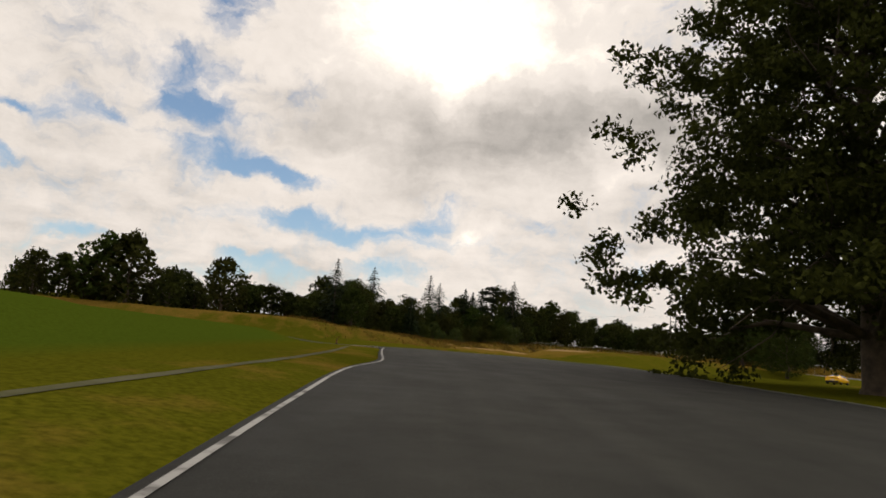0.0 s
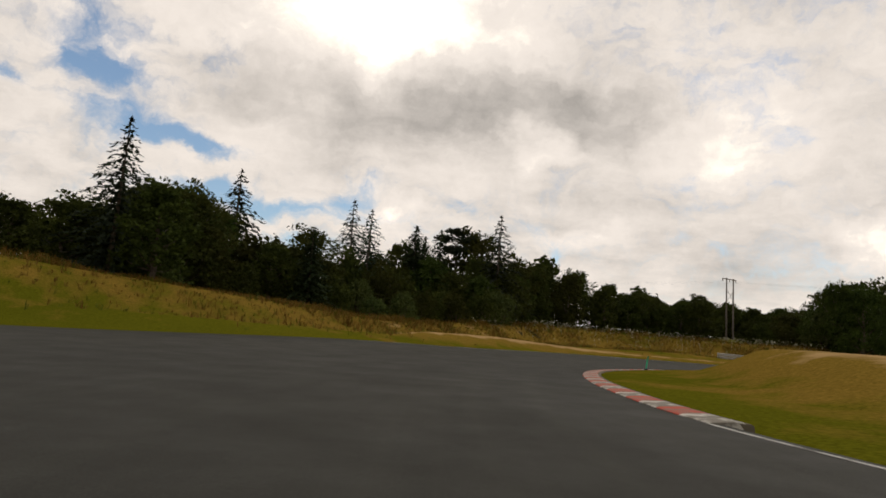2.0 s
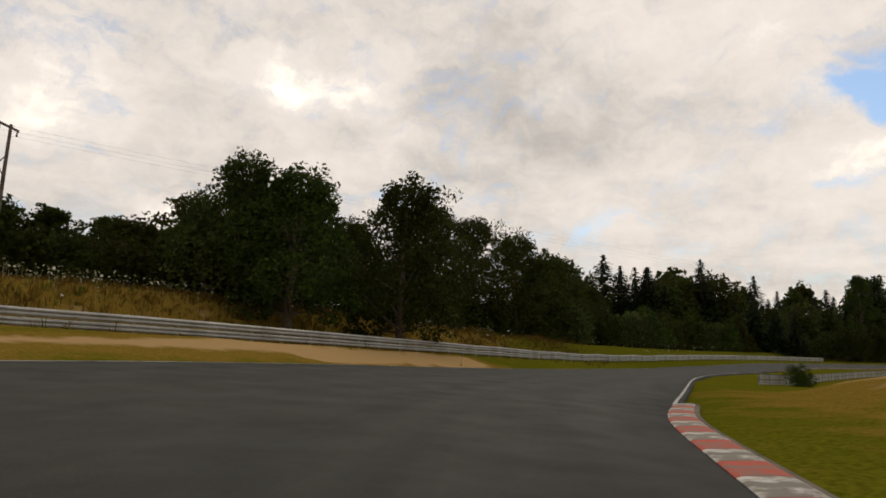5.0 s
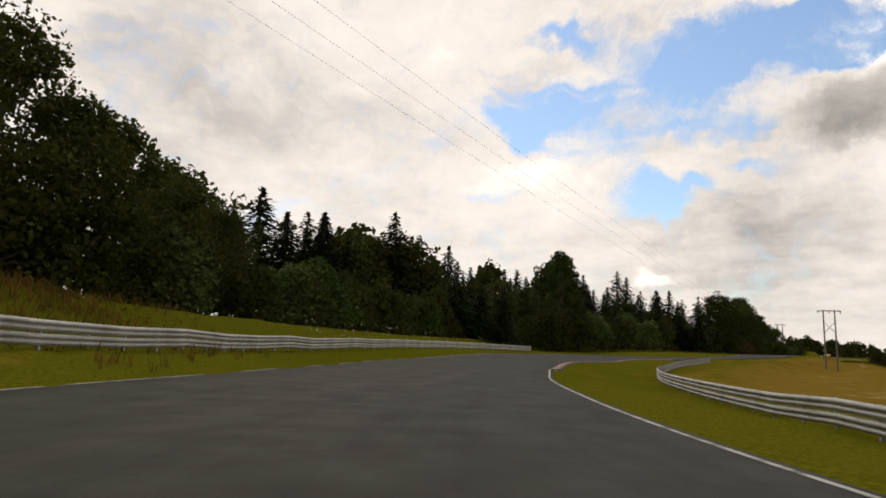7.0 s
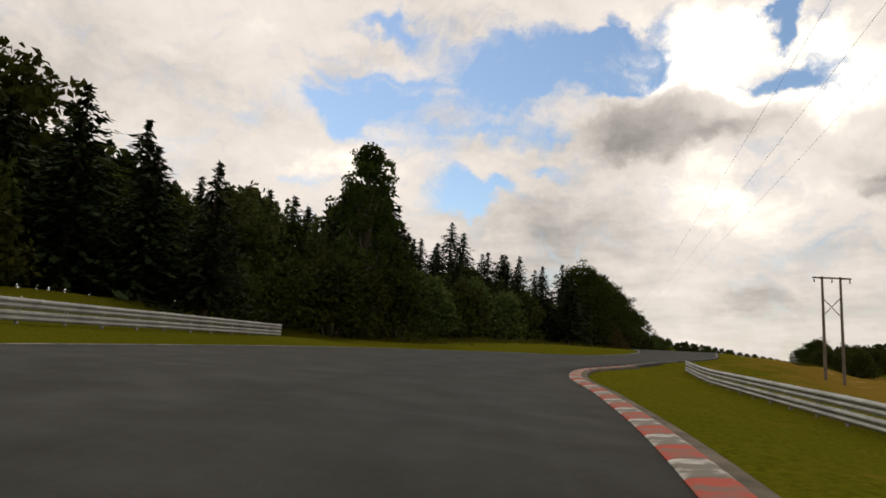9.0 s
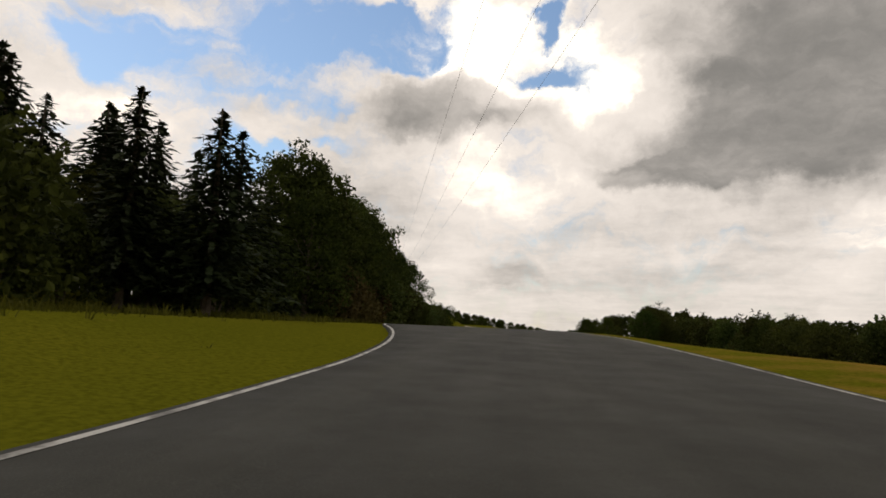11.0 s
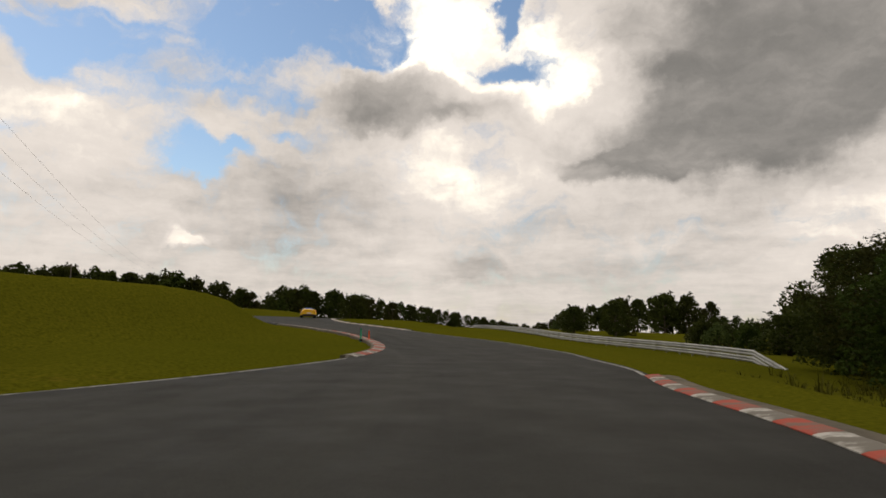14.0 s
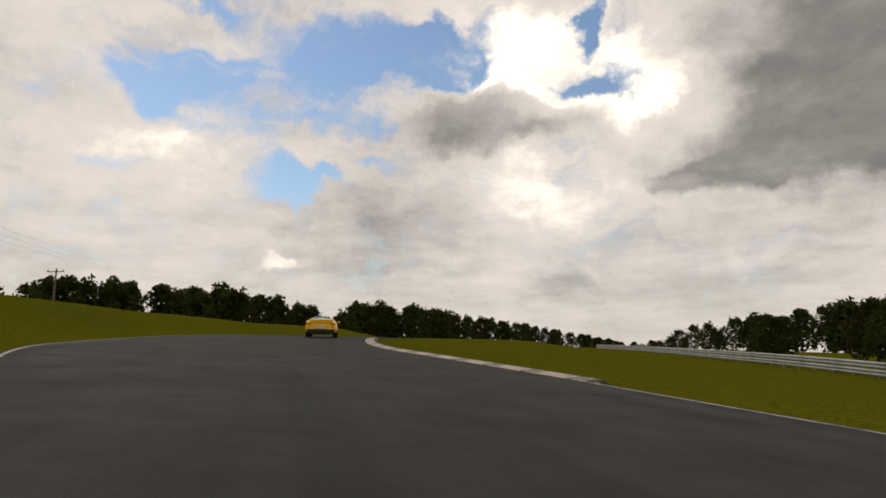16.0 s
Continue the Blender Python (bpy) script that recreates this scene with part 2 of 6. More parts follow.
def bump(nt, bsdf, v, strength, dist):
    n = nt.nodes.new("ShaderNodeBump")
    n.inputs["Strength"].default_value, n.inputs["Distance"].default_value = strength, dist
    nt.links.new(v, n.inputs["Height"])
    nt.links.new(n.outputs[0], bsdf.inputs["Normal"])


def m_grass(nt, b):
    big, mid, fine = tex(nt, 0.05, 4), tex(nt, 0.45, 5), tex(nt, 9.0, 4)
    at = nt.nodes.new("ShaderNodeAttribute")
    at.attribute_name = "dry"
    green = mix(nt, mapped(nt, big, 0.35, 0.65), (0.078, 0.080, 0.006), (0.104, 0.098, 0.008))
    green = mix(nt, mapped(nt, fine, 0.35, 0.7), green, (0.050, 0.052, 0.004))
    lush = mix(nt, mapped(nt, fine, 0.35, 0.7), (0.060, 0.086, 0.008), (0.040, 0.058, 0.005))
    green = mix(nt, mapped(nt, at.outputs["Fac"], -0.15, -0.7), green, lush)
    straw = mix(nt, mapped(nt, fine, 0.3, 0.7), (0.195, 0.127, 0.022), (0.10, 0.066, 0.012))
    k = math2(nt, "ADD", at.outputs["Fac"], mapped(nt, mid, 0.3, 0.7, -0.42, 0.36))
    col = mix(nt, mapped(nt, k, 0.25, 0.75), green, straw)
    earth = mapped(nt, math2(nt, "ADD", at.outputs["Fac"], mapped(nt, mid, 0.3, 0.7, -0.2, 0.2)), 1.05, 1.25)
    col = mix(nt, earth, col, (0.30, 0.20, 0.09))
    nt.links.new(col, b.inputs["Base Color"])
    b.inputs["Roughness"].default_value = 0.95
    b.inputs["Specular IOR Level"].default_value = 0.0
    bump(nt, b, math2(nt, "ADD", fine, math2(nt, "MULTIPLY", mid, 2.0)), 0.45, 0.05)


def m_asphalt(nt, b):
    big, mid, fine = tex(nt, 0.12, 4), tex(nt, 0.8, 5, 0.6, stretch=(1, 1, 1)), tex(nt, 60.0, 3)
    col = mix(nt, mapped(nt, big, 0.3, 0.7), (0.0229, 0.0232, 0.0196), (0.0303, 0.0302, 0.0252))
    col = mix(nt, mapped(nt, mid, 0.5, 0.8, 0, 0.5), col, (0.0222, 0.0225, 0.0196))
    col = mix(nt, mapped(nt, fine, 0.5, 0.75, 0, 0.5), col, (0.0703, 0.0705, 0.0595))
    cv = nt.nodes.new("ShaderNodeCombineXYZ")
    for i, (key, k) in enumerate((("across", 1.0), ("along", 0.012))):
        at = nt.nodes.new("ShaderNodeAttribute")
        at.attribute_name = key
        nt.links.new(math2(nt, "MULTIPLY", at.outputs["Fac"], k), cv.inputs[i])
    st = nt.nodes.new("ShaderNodeTexNoise")
    st.inputs["Scale"].default_value, st.inputs["Detail"].default_value, st.inputs["Roughness"].default_value = 1.1, 6.0, 0.6
    nt.links.new(cv.outputs[0], st.inputs["Vector"])
    col = mix(nt, mapped(nt, st.outputs["Fac"], 0.48, 0.72, 0, 0.6), col, (0.0163, 0.0163, 0.0140))
    col = mix(nt, mapped(nt, st.outputs["Fac"], 0.46, 0.28, 0, 0.5), col, (0.0459, 0.0457, 0.0378))
    nt.links.new(col, b.inputs["Base Color"])
    nt.links.new(mapped(nt, mid, 0.3, 0.7, 0.72, 0.9), b.inputs["Roughness"])
    b.inputs["Specular IOR Level"].default_value = 0.12
    bump(nt, b, fine, 0.35, 0.01)


def plain(name, base, second, scale, rough=0.7, metal=0.0, lo=0.35, hi=0.65, grain=40.0, relief=0.15, spec=0.4):
    def f(nt, b):
        v, g = tex(nt, scale, 5), tex(nt, grain, 3)
        col = mix(nt, mapped(nt, v, lo, hi), base, second)
        nt.links.new(col, b.inputs["Base Color"])
        b.inputs["Roughness"].default_value, b.inputs["Metallic"].default_value = rough, metal
        b.inputs["Specular IOR Level"].default_value = spec
        bump(nt, b, g, relief, 0.01)
    return material(name, f)


def leaf(name, dark, light, trans=0.25):
    def f(nt, b):
        oi = nt.nodes.new("ShaderNodeObjectInfo")
        geo = nt.nodes.new("ShaderNodeNewGeometry")
        v = tex(nt, 0.5, 4)
        col = mix(nt, mapped(nt, v, 0.3, 0.7), dark, light)
        col = mix(nt, mapped(nt, geo.outputs["Random Per Island"], 0, 1, 0, 0.6), col, tuple(c * 0.55 for c in dark))
        hsv = nt.nodes.new("ShaderNodeHueSaturation")
        nt.links.new(mapped(nt, oi.outputs["Random"], 0, 1, 0.475, 0.515), hsv.inputs["Hue"])
        nt.links.new(mapped(nt, oi.outputs["Random"], 0, 1, 0.75, 1.25), hsv.inputs["Value"])
        nt.links.new(col, hsv.inputs["Color"])
        nt.links.new(hsv.outputs[0], b.inputs["Base Color"])
        b.inputs["Roughness"].default_value = 0.7
        b.inputs["Specular IOR Level"].default_value = 0.04
        tr = nt.nodes.new("ShaderNodeBsdfTranslucent")
        nt.links.new(hsv.outputs[0], tr.inputs[0])
        mx = nt.nodes.new("ShaderNodeMixShader")
        mx.inputs[0].default_value = trans
        nt.links.new(b.outputs[0], mx.inputs[1])
        nt.links.new(tr.outputs[0], mx.inputs[2])
        nt.links.new(mx.outputs[0], nt.nodes["Material Output"].inputs[0])
    return material(name, f)


material("grass", m_grass)
material("asphalt", m_asphalt)
plain("white_line", (0.36, 0.355, 0.335), (0.12, 0.117, 0.11), 2.2, 0.8, lo=0.48, hi=0.64, spec=0.15)
plain("kerb_white", (0.46, 0.44, 0.40), (0.17, 0.155, 0.13), 2.6, 0.85, lo=0.44, hi=0.58, spec=0.15)
plain("kerb_red", (0.36, 0.075, 0.05), (0.19, 0.12, 0.095), 2.6, 0.85, lo=0.5, hi=0.66, spec=0.15)
plain("path_dust", (0.105, 0.10, 0.055), (0.07, 0.07, 0.03), 1.5, 0.95, spec=0.05)
plain("concrete", (0.15, 0.125, 0.095), (0.075, 0.068, 0.05), 1.4, 0.95, spec=0.1)
plain("galvanised", (0.40, 0.40, 0.38), (0.25, 0.25, 0.235), 1.2, 0.6, 0.3, spec=0.3)
plain("bark", (0.10, 0.075, 0.05), (0.045, 0.035, 0.025), 3.0, 0.95, grain=12, relief=0.8)
plain("pole_wood", (0.16, 0.13, 0.10), (0.09, 0.075, 0.06), 2.0, 0.9)
leaf("leaf_oak", (0.026, 0.034, 0.007), (0.066, 0.074, 0.013))
leaf("leaf_green", (0.024, 0.036, 0.007), (0.060, 0.080, 0.013))
leaf("leaf_pale", (0.05, 0.07, 0.02), (0.10, 0.12, 0.03))
leaf("leaf_brown", (0.065, 0.05, 0.018), (0.10, 0.08, 0.025))
leaf("needle", (0.013, 0.020, 0.008), (0.030, 0.041, 0.014), 0.1)
leaf("needle_blue", (0.016, 0.024, 0.013), (0.034, 0.047, 0.025), 0.1)
leaf("straw", (0.115, 0.064, 0.012), (0.185, 0.11, 0.026), 0.3)
leaf("blade", (0.065, 0.075, 0.008), (0.105, 0.108, 0.014), 0.35)
plain("kerb_faded", (0.50, 0.36, 0.32), (0.36, 0.31, 0.27), 2.0, 0.8)
plain("kerb_worn", (0.30, 0.20, 0.17), (0.20, 0.18, 0.155), 2.0, 0.85)
plain("rubber", (0.012, 0.012, 0.012), (0.022, 0.022, 0.022), 6.0, 0.8)
plain("post_green", (0.02, 0.40, 0.22), (0.015, 0.30, 0.17), 3.0, 0.45, relief=0.03)
plain("post_orange", (0.75, 0.13, 0.03), (0.60, 0.10, 0.03), 3.0, 0.45, relief=0.03)
plain("post_brown", (0.16, 0.05, 0.025), (0.09, 0.035, 0.02), 3.0, 0.8)
plain("insulator", (0.09, 0.05, 0.03), (0.06, 0.035, 0.02), 3.0, 0.25, relief=0.0)
plain("cable", (0.30, 0.30, 0.30), (0.22, 0.22, 0.22), 3.0, 0.6, relief=0.0)
plain("car_yellow", (0.85, 0.48, 0.012), (0.80, 0.44, 0.012), 1.0, 0.22, relief=0.0, spec=0.6)
plain("car_glass", (0.012, 0.014, 0.016), (0.02, 0.022, 0.024), 1.0, 0.06, relief=0.0, spec=0.7)
plain("car_black", (0.012, 0.012, 0.012), (0.02, 0.02, 0.02), 3.0, 0.6)
plain("rim", (0.08, 0.08, 0.085), (0.05, 0.05, 0.05), 3.0, 0.35, 0.8, relief=0.0)
plain("lamp_red", (0.45, 0.01, 0.01), (0.35, 0.01, 0.01), 3.0, 0.15, relief=0.0)
plain("lamp_clear", (0.7, 0.7, 0.7), (0.6, 0.6, 0.6), 3.0, 0.1, relief=0.0)
plain("plate", (0.55, 0.55, 0.5), (0.5, 0.5, 0.46), 3.0, 0.4, relief=0.0)
plain("umbel", (0.46, 0.44, 0.32), (0.30, 0.29, 0.19), 4.0, 0.8, relief=0.0, spec=0.2)

# ---- plan of the track: edges and level, in metres ----
def smooth(points, step=2.0):
    """A smooth curve through the points, sampled about every step metres."""
    p = np.array(points, float)
    n = len(p)
    t = np.concatenate([[0], np.cumsum(np.linalg.norm(np.diff(p[:, :2], axis=0), axis=1))])
    d = np.empty_like(p)
    d[1:-1] = (p[2:] - p[:-2]) / (t[2:] - t[:-2])[:, None]
    d[0], d[-1] = (p[1] - p[0]) / (t[1] - t[0]), (p[-1] - p[-2]) / (t[-1] - t[-2])
    q = np.linspace(0, t[-1], max(2, int(t[-1] / step) + 1))
    i = np.clip(np.searchsorted(t, q, side="right") - 1, 0, n - 2)
    h = (t[i + 1] - t[i])[:, None]
    u = ((q - t[i])[:, None]) / h
    return (2 * u**3 - 3 * u**2 + 1) * p[i] + (u**3 - 2 * u**2 + u) * h * d[i] + (3 * u**2 - 2 * u**3) * p[i + 1] + (u**3 - u**2) * h * d[i + 1]


RIGHT_A = [(10.1, -90), (10.9, -8), (11.1, -1.9), (11.3, 4.1), (11.4, 10.1), (11.4, 16.1), (11.1, 22.1), (10.6, 28.1), (9.7, 34.1), (8.7, 40), (7.5, 45.9), (6.3, 51.8), (5.8, 57.8), (5.5, 63.8), (6.5, 69.7), (8.2, 75.4), (10.4, 81), (13.1, 86.4), (16.5, 91.3), (20.3, 95.9), (24.8, 99.9), (29.6, 103.6), (34.8, 106.5), (40.5, 108.6), (46.3, 109.8), (52.2, 110.7), (58.2, 110.9), (64.2, 111), (70.2, 111.1), (76.2, 111.2), (82.1, 111.2), (88.1, 111)]
RIGHT_B = [(94.1, 110.6), (100, 109.9), (105.9, 108.9), (111.9, 107.8), (117.7, 106.5), (123.5, 104.9), (129.3, 103.3), (135, 101.3), (140.7, 99.3), (146.1, 96.8), (151, 93.2), (156, 89.8), (161.1, 86.7), (166.4, 83.8), (171.1, 80), (175, 75.4), (178.8, 70.8), (182.6, 66.2), (186.5, 61.3), (190.3, 55.9), (194, 50.2), (198, 44.5), (202.4, 39.2), (207, 34.4), (211.5, 29.9), (215.9, 25.9), (220.2, 21.7), (224.3, 17.3), (227.8, 12.3), (231.2, 7.4), (234.7, 2.5), (238.1, -2.4)]
RIGHT_C = [(241.6, -7.3), (244.8, -12.4), (248.5, -17.1), (251.8, -22.2), (255.8, -26.8), (259.8, -31.4), (264.7, -35.3), (269.9, -38.8), (275.5, -41.5), (281.4, -43.4), (287.3, -44.9), (293, -46.2), (298.8, -47.9), (304.2, -50.7), (309.2, -54.3), (313.6, -58.6), (317.6, -63.3), (321, -68.6), (323.7, -74.2), (325.8, -79.9), (327.6, -84.5)]
LEFT_A = [(-1, -90), (-1.3, -13.9), (-1.5, -7.9), (-1.7, -1.9), (-1.8, 4.1), (-1.4, 10.1), (-1.8, 16.1), (-2.2, 22.1), (-2.5, 28), (-3, 34), (-3.6, 40), (-3.8, 42), (-4, 46), (-4.6, 48.2), (-5.6, 50.8), (-7.2, 54), (-9.4, 57.4), (-13.2, 62.2), (-18.5, 67), (-21, 72.5), (-18.5, 79.5), (-12, 84.2), (-2.2, 94.7), (2.3, 98.7), (7.1, 102.4), (12, 106.1), (16.8, 109.7), (21.9, 113.1), (27.2, 116.2), (32.7, 118.8), (38.5, 120.9), (44.4, 122.5)]
LEFT_B = [(50.5, 123.4), (56.6, 123.8), (62.7, 123.9), (68.7, 123.8), (74.7, 123.5), (80.8, 123.2), (86.8, 122.8), (92.8, 122.3), (98.8, 121.8), (104.9, 121.1), (110.9, 120.2), (116.8, 119.3), (122.9, 118.1), (128.8, 116.5), (134.7, 114.4), (140.3, 111.9), (145.8, 109.2), (151.1, 106.4), (156.5, 103.6), (162, 101), (167.4, 98.2), (172.7, 94.7), (177.5, 90.7), (181.9, 86.3), (185.8, 81.4), (189.1, 76.4), (191.9, 70.8), (194.6, 64.5), (198, 58.4), (202, 52.9), (206.5, 47.7), (211.2, 42.9)]
LEFT_C = [(216.3, 38.6), (221.3, 34.9), (226.2, 31.3), (230.8, 27.3), (235.3, 23.1), (239.4, 18.6), (243.2, 13.8), (246.6, 8.7), (249.7, 3.4), (252.2, -2), (254.7, -7.4), (257.1, -13), (260, -18.4), (263.3, -23), (267.8, -26.7), (273.1, -29.5), (278.8, -31.6), (284.5, -33.3), (290.6, -33.8), (296.6, -35.1), (302.3, -37.4), (307.6, -40.7), (312.3, -44.5), (316.7, -48.7), (320.9, -53.2), (324.5, -58), (327.4, -63.2), (329.9, -68.7), (332.4, -74.2), (335, -79.6)]
EDGE_R, EDGE_L = smooth(RIGHT_A + RIGHT_B + RIGHT_C, 1.0), smooth(LEFT_A + LEFT_B + LEFT_C, 1.0)
# the driven line with the road's level under it
LINE = smooth([(0, -90, -3.33), (0, -40, -1.43), (0, -11, 0.13), (0, 7.7, 1.09), (-0.7, 25.6, 1.88), (-0.6, 40.9, 2.29), (0.2, 54.8, 2.61), (2.4, 67.9, 2.91), (6.2, 79, 3.13),
               (11.7, 88.8, 3.25), (19.4, 97.4, 3.38), (28.6, 104.7, 3.56), (38, 110, 3.68), (50, 113.9, 3.73), (65, 116.1, 3.74), (81, 116.4, 3.74), (96.4, 115, 3.74), (117.5, 110.3, 3.82)]
              + [(132.7, 104.8, 4.08), (147.3, 96.9, 4.52), (162.6, 88.6, 4.80), (174.4, 77.7, 5.18), (179.2, 72.9, 5.32), (199.2, 50, 6.20), (218.8, 26.6, 7.45), (229.2, 12.4, 7.59),
                 (243.2, -5.4, 7.39), (250.7, -13.6, 7.30), (258.7, -21.5, 7.33), (267, -27.3, 7.57), (275.1, -32.6, 7.91), (287.4, -37.9, 8.34), (298.4, -42.2, 8.77), (310.1, -49.9, 9.28), (319.4, -60.4, 9.50), (330.4, -81.4, 9.18)], 1.5)
BRANCH = smooth([(-9, 73, 2.9), (-17, 76, 3.3), (-30, 79.5, 4.5), (-50, 81, 5.3), (-80, 76, 5.9), (-120, 66, 6.5)], 2.0)


# cross fall along the driven line: metres run, slope up to its left
LEAN = np.array([(60, -0.001), (70, -0.001), (80, -0.001), (90, -0.001), (100, -0.002), (110, -0.003), (120, 0.000), (130, -0.006), (140, -0.011), (150, -0.008), (160, -0.001), (170, 0.013), (180, 0.035), (190, 0.044), (200, 0.050), (210, 0.052), (220, 0.054), (230, 0.054), (240, 0.047), (250, 0.032), (260, 0.015), (270, 0.005), (280, 0.002), (290, 0.001), (300, 0.002), (310, 0.010), (320, 0.022), (330, 0.031), (340, 0.041), (350, 0.035), (360, 0.028), (370, 0.022), (380, 0.014), (390, 0.001), (400, -0.001), (410, -0.002), (420, -0.003), (430, -0.003), (440, -0.005), (450, -0.011), (460, -0.014), (470, -0.015), (480, -0.021), (490, -0.007), (500, 0.017), (510, 0.036), (520, 0.032), (530, 0.018), (540, 0.011), (550, 0.008), (560, 0.006), (570, 0.005), (580, 0.004)])


def bank_at(x, y):
    """Level of the road, which leans to the outside of its bends."""
    i = ((LINE[:, 0] - x) ** 2 + (LINE[:, 1] - y) ** 2).argmin()
    px, py = LINE[i, 0], LINE[i, 1]
    a, b = LINE[max(i - 1, 0)], LINE[min(i + 1, len(LINE) - 1)]
    d = np.array([b[0] - a[0], b[1] - a[1]])
    d /= np.linalg.norm(d)
    off = d[0] * (y - py) - d[1] * (x - px)
    slope = np.interp(i * 1.5, LEAN[:, 0], LEAN[:, 1])
    return LINE[i, 2] + slope * max(-12.0, min(14.0, off))


# heights of the land beside the track: crests and feet of the banks
LAND = [
    # outer bank with its plateau behind
    [(-130, 92, 8.4), (-75, 96, 7.6), (-45, 97, 7.3), (-24, 99.5, 7.2), (-8, 105, 6.3), (3, 114, 5.8), (14, 128, 6.8), (28, 143, 7.8), (54, 146, 7.9), (78, 143.5, 7.9), (104, 136.5, 7.2), (122, 130.5, 6.8), (142, 124, 6.8), (168, 112.5, 7.0), (190, 99, 7.4)],
    [(-130, 112, 9.6), (-60, 115, 9), (-25, 120, 8.4), (-2, 128, 8), (12, 140, 8), (28, 155, 9), (54, 158, 9), (80, 156, 9), (110, 148, 8), (150, 136, 7.5), (200, 110, 8), (222.1, 78.6, 8.5), (246.4, 44.6, 8.6)],
    # foot of that bank
    [(-12, 92, 4.3), (-2, 99, 4.4), (8, 110, 4.6), (18, 121, 4.9), (30, 131.5, 5.2), (44, 137, 5.5), (52, 135.3, 5.2), (62, 132, 5.05), (80, 128.4, 4.8), (103, 124.6, 4.6), (124, 120.6, 4.8), (146, 113.2, 5.2), (168, 102.6, 5.6), (188, 90.6, 5.8)],
    # field inside the first bend and its long mound
    [(-5, -60, -1.8), (-5, 0, 0.9), (-5.5, 25, 1.9), (-7, 42, 2.3)],
    [(-16, -60, -0.4), (-17, 0, 2.0), (-18, 25, 2.8), (-20, 48, 3.4)],
    [(-45, -60, 2.2), (-48, 0, 3.9), (-50, 30, 4.6), (-50, 55, 5.0)],
    [(16, 67, 4.0), (17.6, 75, 4.6), (22.6, 84.2, 4.95), (30, 92, 5.2), (39.4, 98, 5.3), (52, 102.3, 5.15), (66, 104.5, 4.5)],
    [(9.2, 68, 2.95), (12.3, 77, 3.2), (16.5, 86, 3.45), (23, 93.5, 3.6), (32, 99.8, 3.75), (42, 104, 3.8), (56, 107, 3.7), (80, 107.5, 3.4), (100, 104.3, 3.15)],
    [(108, 101.8, 3.15), (119, 98.9, 3.25), (130, 95.3, 3.4), (141, 90.6, 3.65), (150, 85.6, 3.85), (160, 79.6, 4.25), (168, 74.3, 4.5), (175, 69.2, 4.7), (181.6, 63.8, 4.95)],
    [(14, -60, -2.0), (14, 0, 0.8), (14, 25, 1.8), (12.5, 45, 2.5)],
    [(32, -60, -1.5), (32, 0, 1.2), (34, 30, 1.8), (38, 58, 2.4), (52, 82, 2.9)],
    [(80, -60, 0.5), (85, 0, 1.5), (90, 50, 2.6), (105, 85, 2.9), (130, 80, 3.2), (160, 60, 3.6), (185.2, 31.7, 4.5), (205.4, 4.6, 5.4)],
    # right of the last straight the land falls away
    [(205.4, 23.6, 6.2), (216.4, 12.6, 6.5), (226.4, -0.4, 6.6), (236.4, -15.4, 6.6), (246.4, -31.4, 6.5), (258.4, -47.4, 6.9), (275.4, -61.4, 7.3), (292.4, -73.4, 7.9), (317.4, -100.4, 8.4), (350.4, -130.4, 8.9), (390.4, -155.4, 9.3)],
    [(195.4, 9.6, 5.4), (210.4, -10.4, 5.2), (225.4, -35.4, 5.6), (245.4, -65.4, 6.4), (280.4, -97.4, 7.6), (330.4, -121.4, 8.4), (390.4, -165.4, 9.2)],
    # left of it, verge, wood edge and the green hill
    [(198, 76, 6.0), (210.2, 59.5, 6.9), (225.4, 40.6, 7.3), (236.4, 25.6, 7.4), (245.4, 11.6, 7.4), (252.4, -0.4, 7.4), (258.4, -10.4, 7.5), (263.4, -16.4, 7.7)],
    [(256.4, 22.6, 8.0), (264.4, 6.6, 8.8), (270.4, -3.4, 9.8), (275.9, -14.4, 10.1), (284.4, -22.9, 10.1), (297.4, -26.9, 10.6), (315.4, -32.4, 11.2), (335.4, -43.4, 11.2), (350.4, -65.4, 11)],
    [(270.4, 34.6, 8.5), (300.4, 6.6, 10.5), (330.4, -10.4, 12)],
]
_pts = [LINE[::2]]
for e, side in ((EDGE_R, -1), (EDGE_L, 1)):
    _pts.append(np.array([(x, y, bank_at(x, y)) for x, y in e[::3]]))
_pts.append(BRANCH)
for dx in (-5.2, 5.2):
    nrm = np.gradient(BRANCH[:, :2], axis=0)
    nrm = np.stack([-nrm[:, 1], nrm[:, 0]], 1) / np.linalg.norm(nrm, axis=1)[:, None]
    _pts.append(np.column_stack([BRANCH[4:, :2] + nrm[4:] * dx, BRANCH[4:, 2]]))
_pts += [smooth(r, 3.0) for r in LAND]
CONTROL = np.vstack(_pts)


def land(xs, ys):
    """Height of the land at many places."""
    xs, ys = np.atleast_1d(np.asarray(xs, float)), np.atleast_1d(np.asarray(ys, float))
    out = np.empty(len(xs))
    for a in range(0, len(xs), 4000):
        d2 = (xs[a:a + 4000, None] - CONTROL[None, :, 0]) ** 2 + (ys[a:a + 4000, None] - CONTROL[None, :, 1]) ** 2
        dm = d2.min(1, keepdims=True)
        sig2 = 2 * (1.2 + 0.38 * np.sqrt(dm)) ** 2
        w = np.exp(-(d2 - dm) / sig2)
        z = (w * CONTROL[None, :, 2]).sum(1) / w.sum(1)
        far = np.clip((np.sqrt(dm[:, 0]) - 45) / 220, 0, 1)
        out[a:a + 4000] = z * (1 - far) + far * 7.0
    return out


def land_at(x, y):
    return float(land([x], [y])[0])


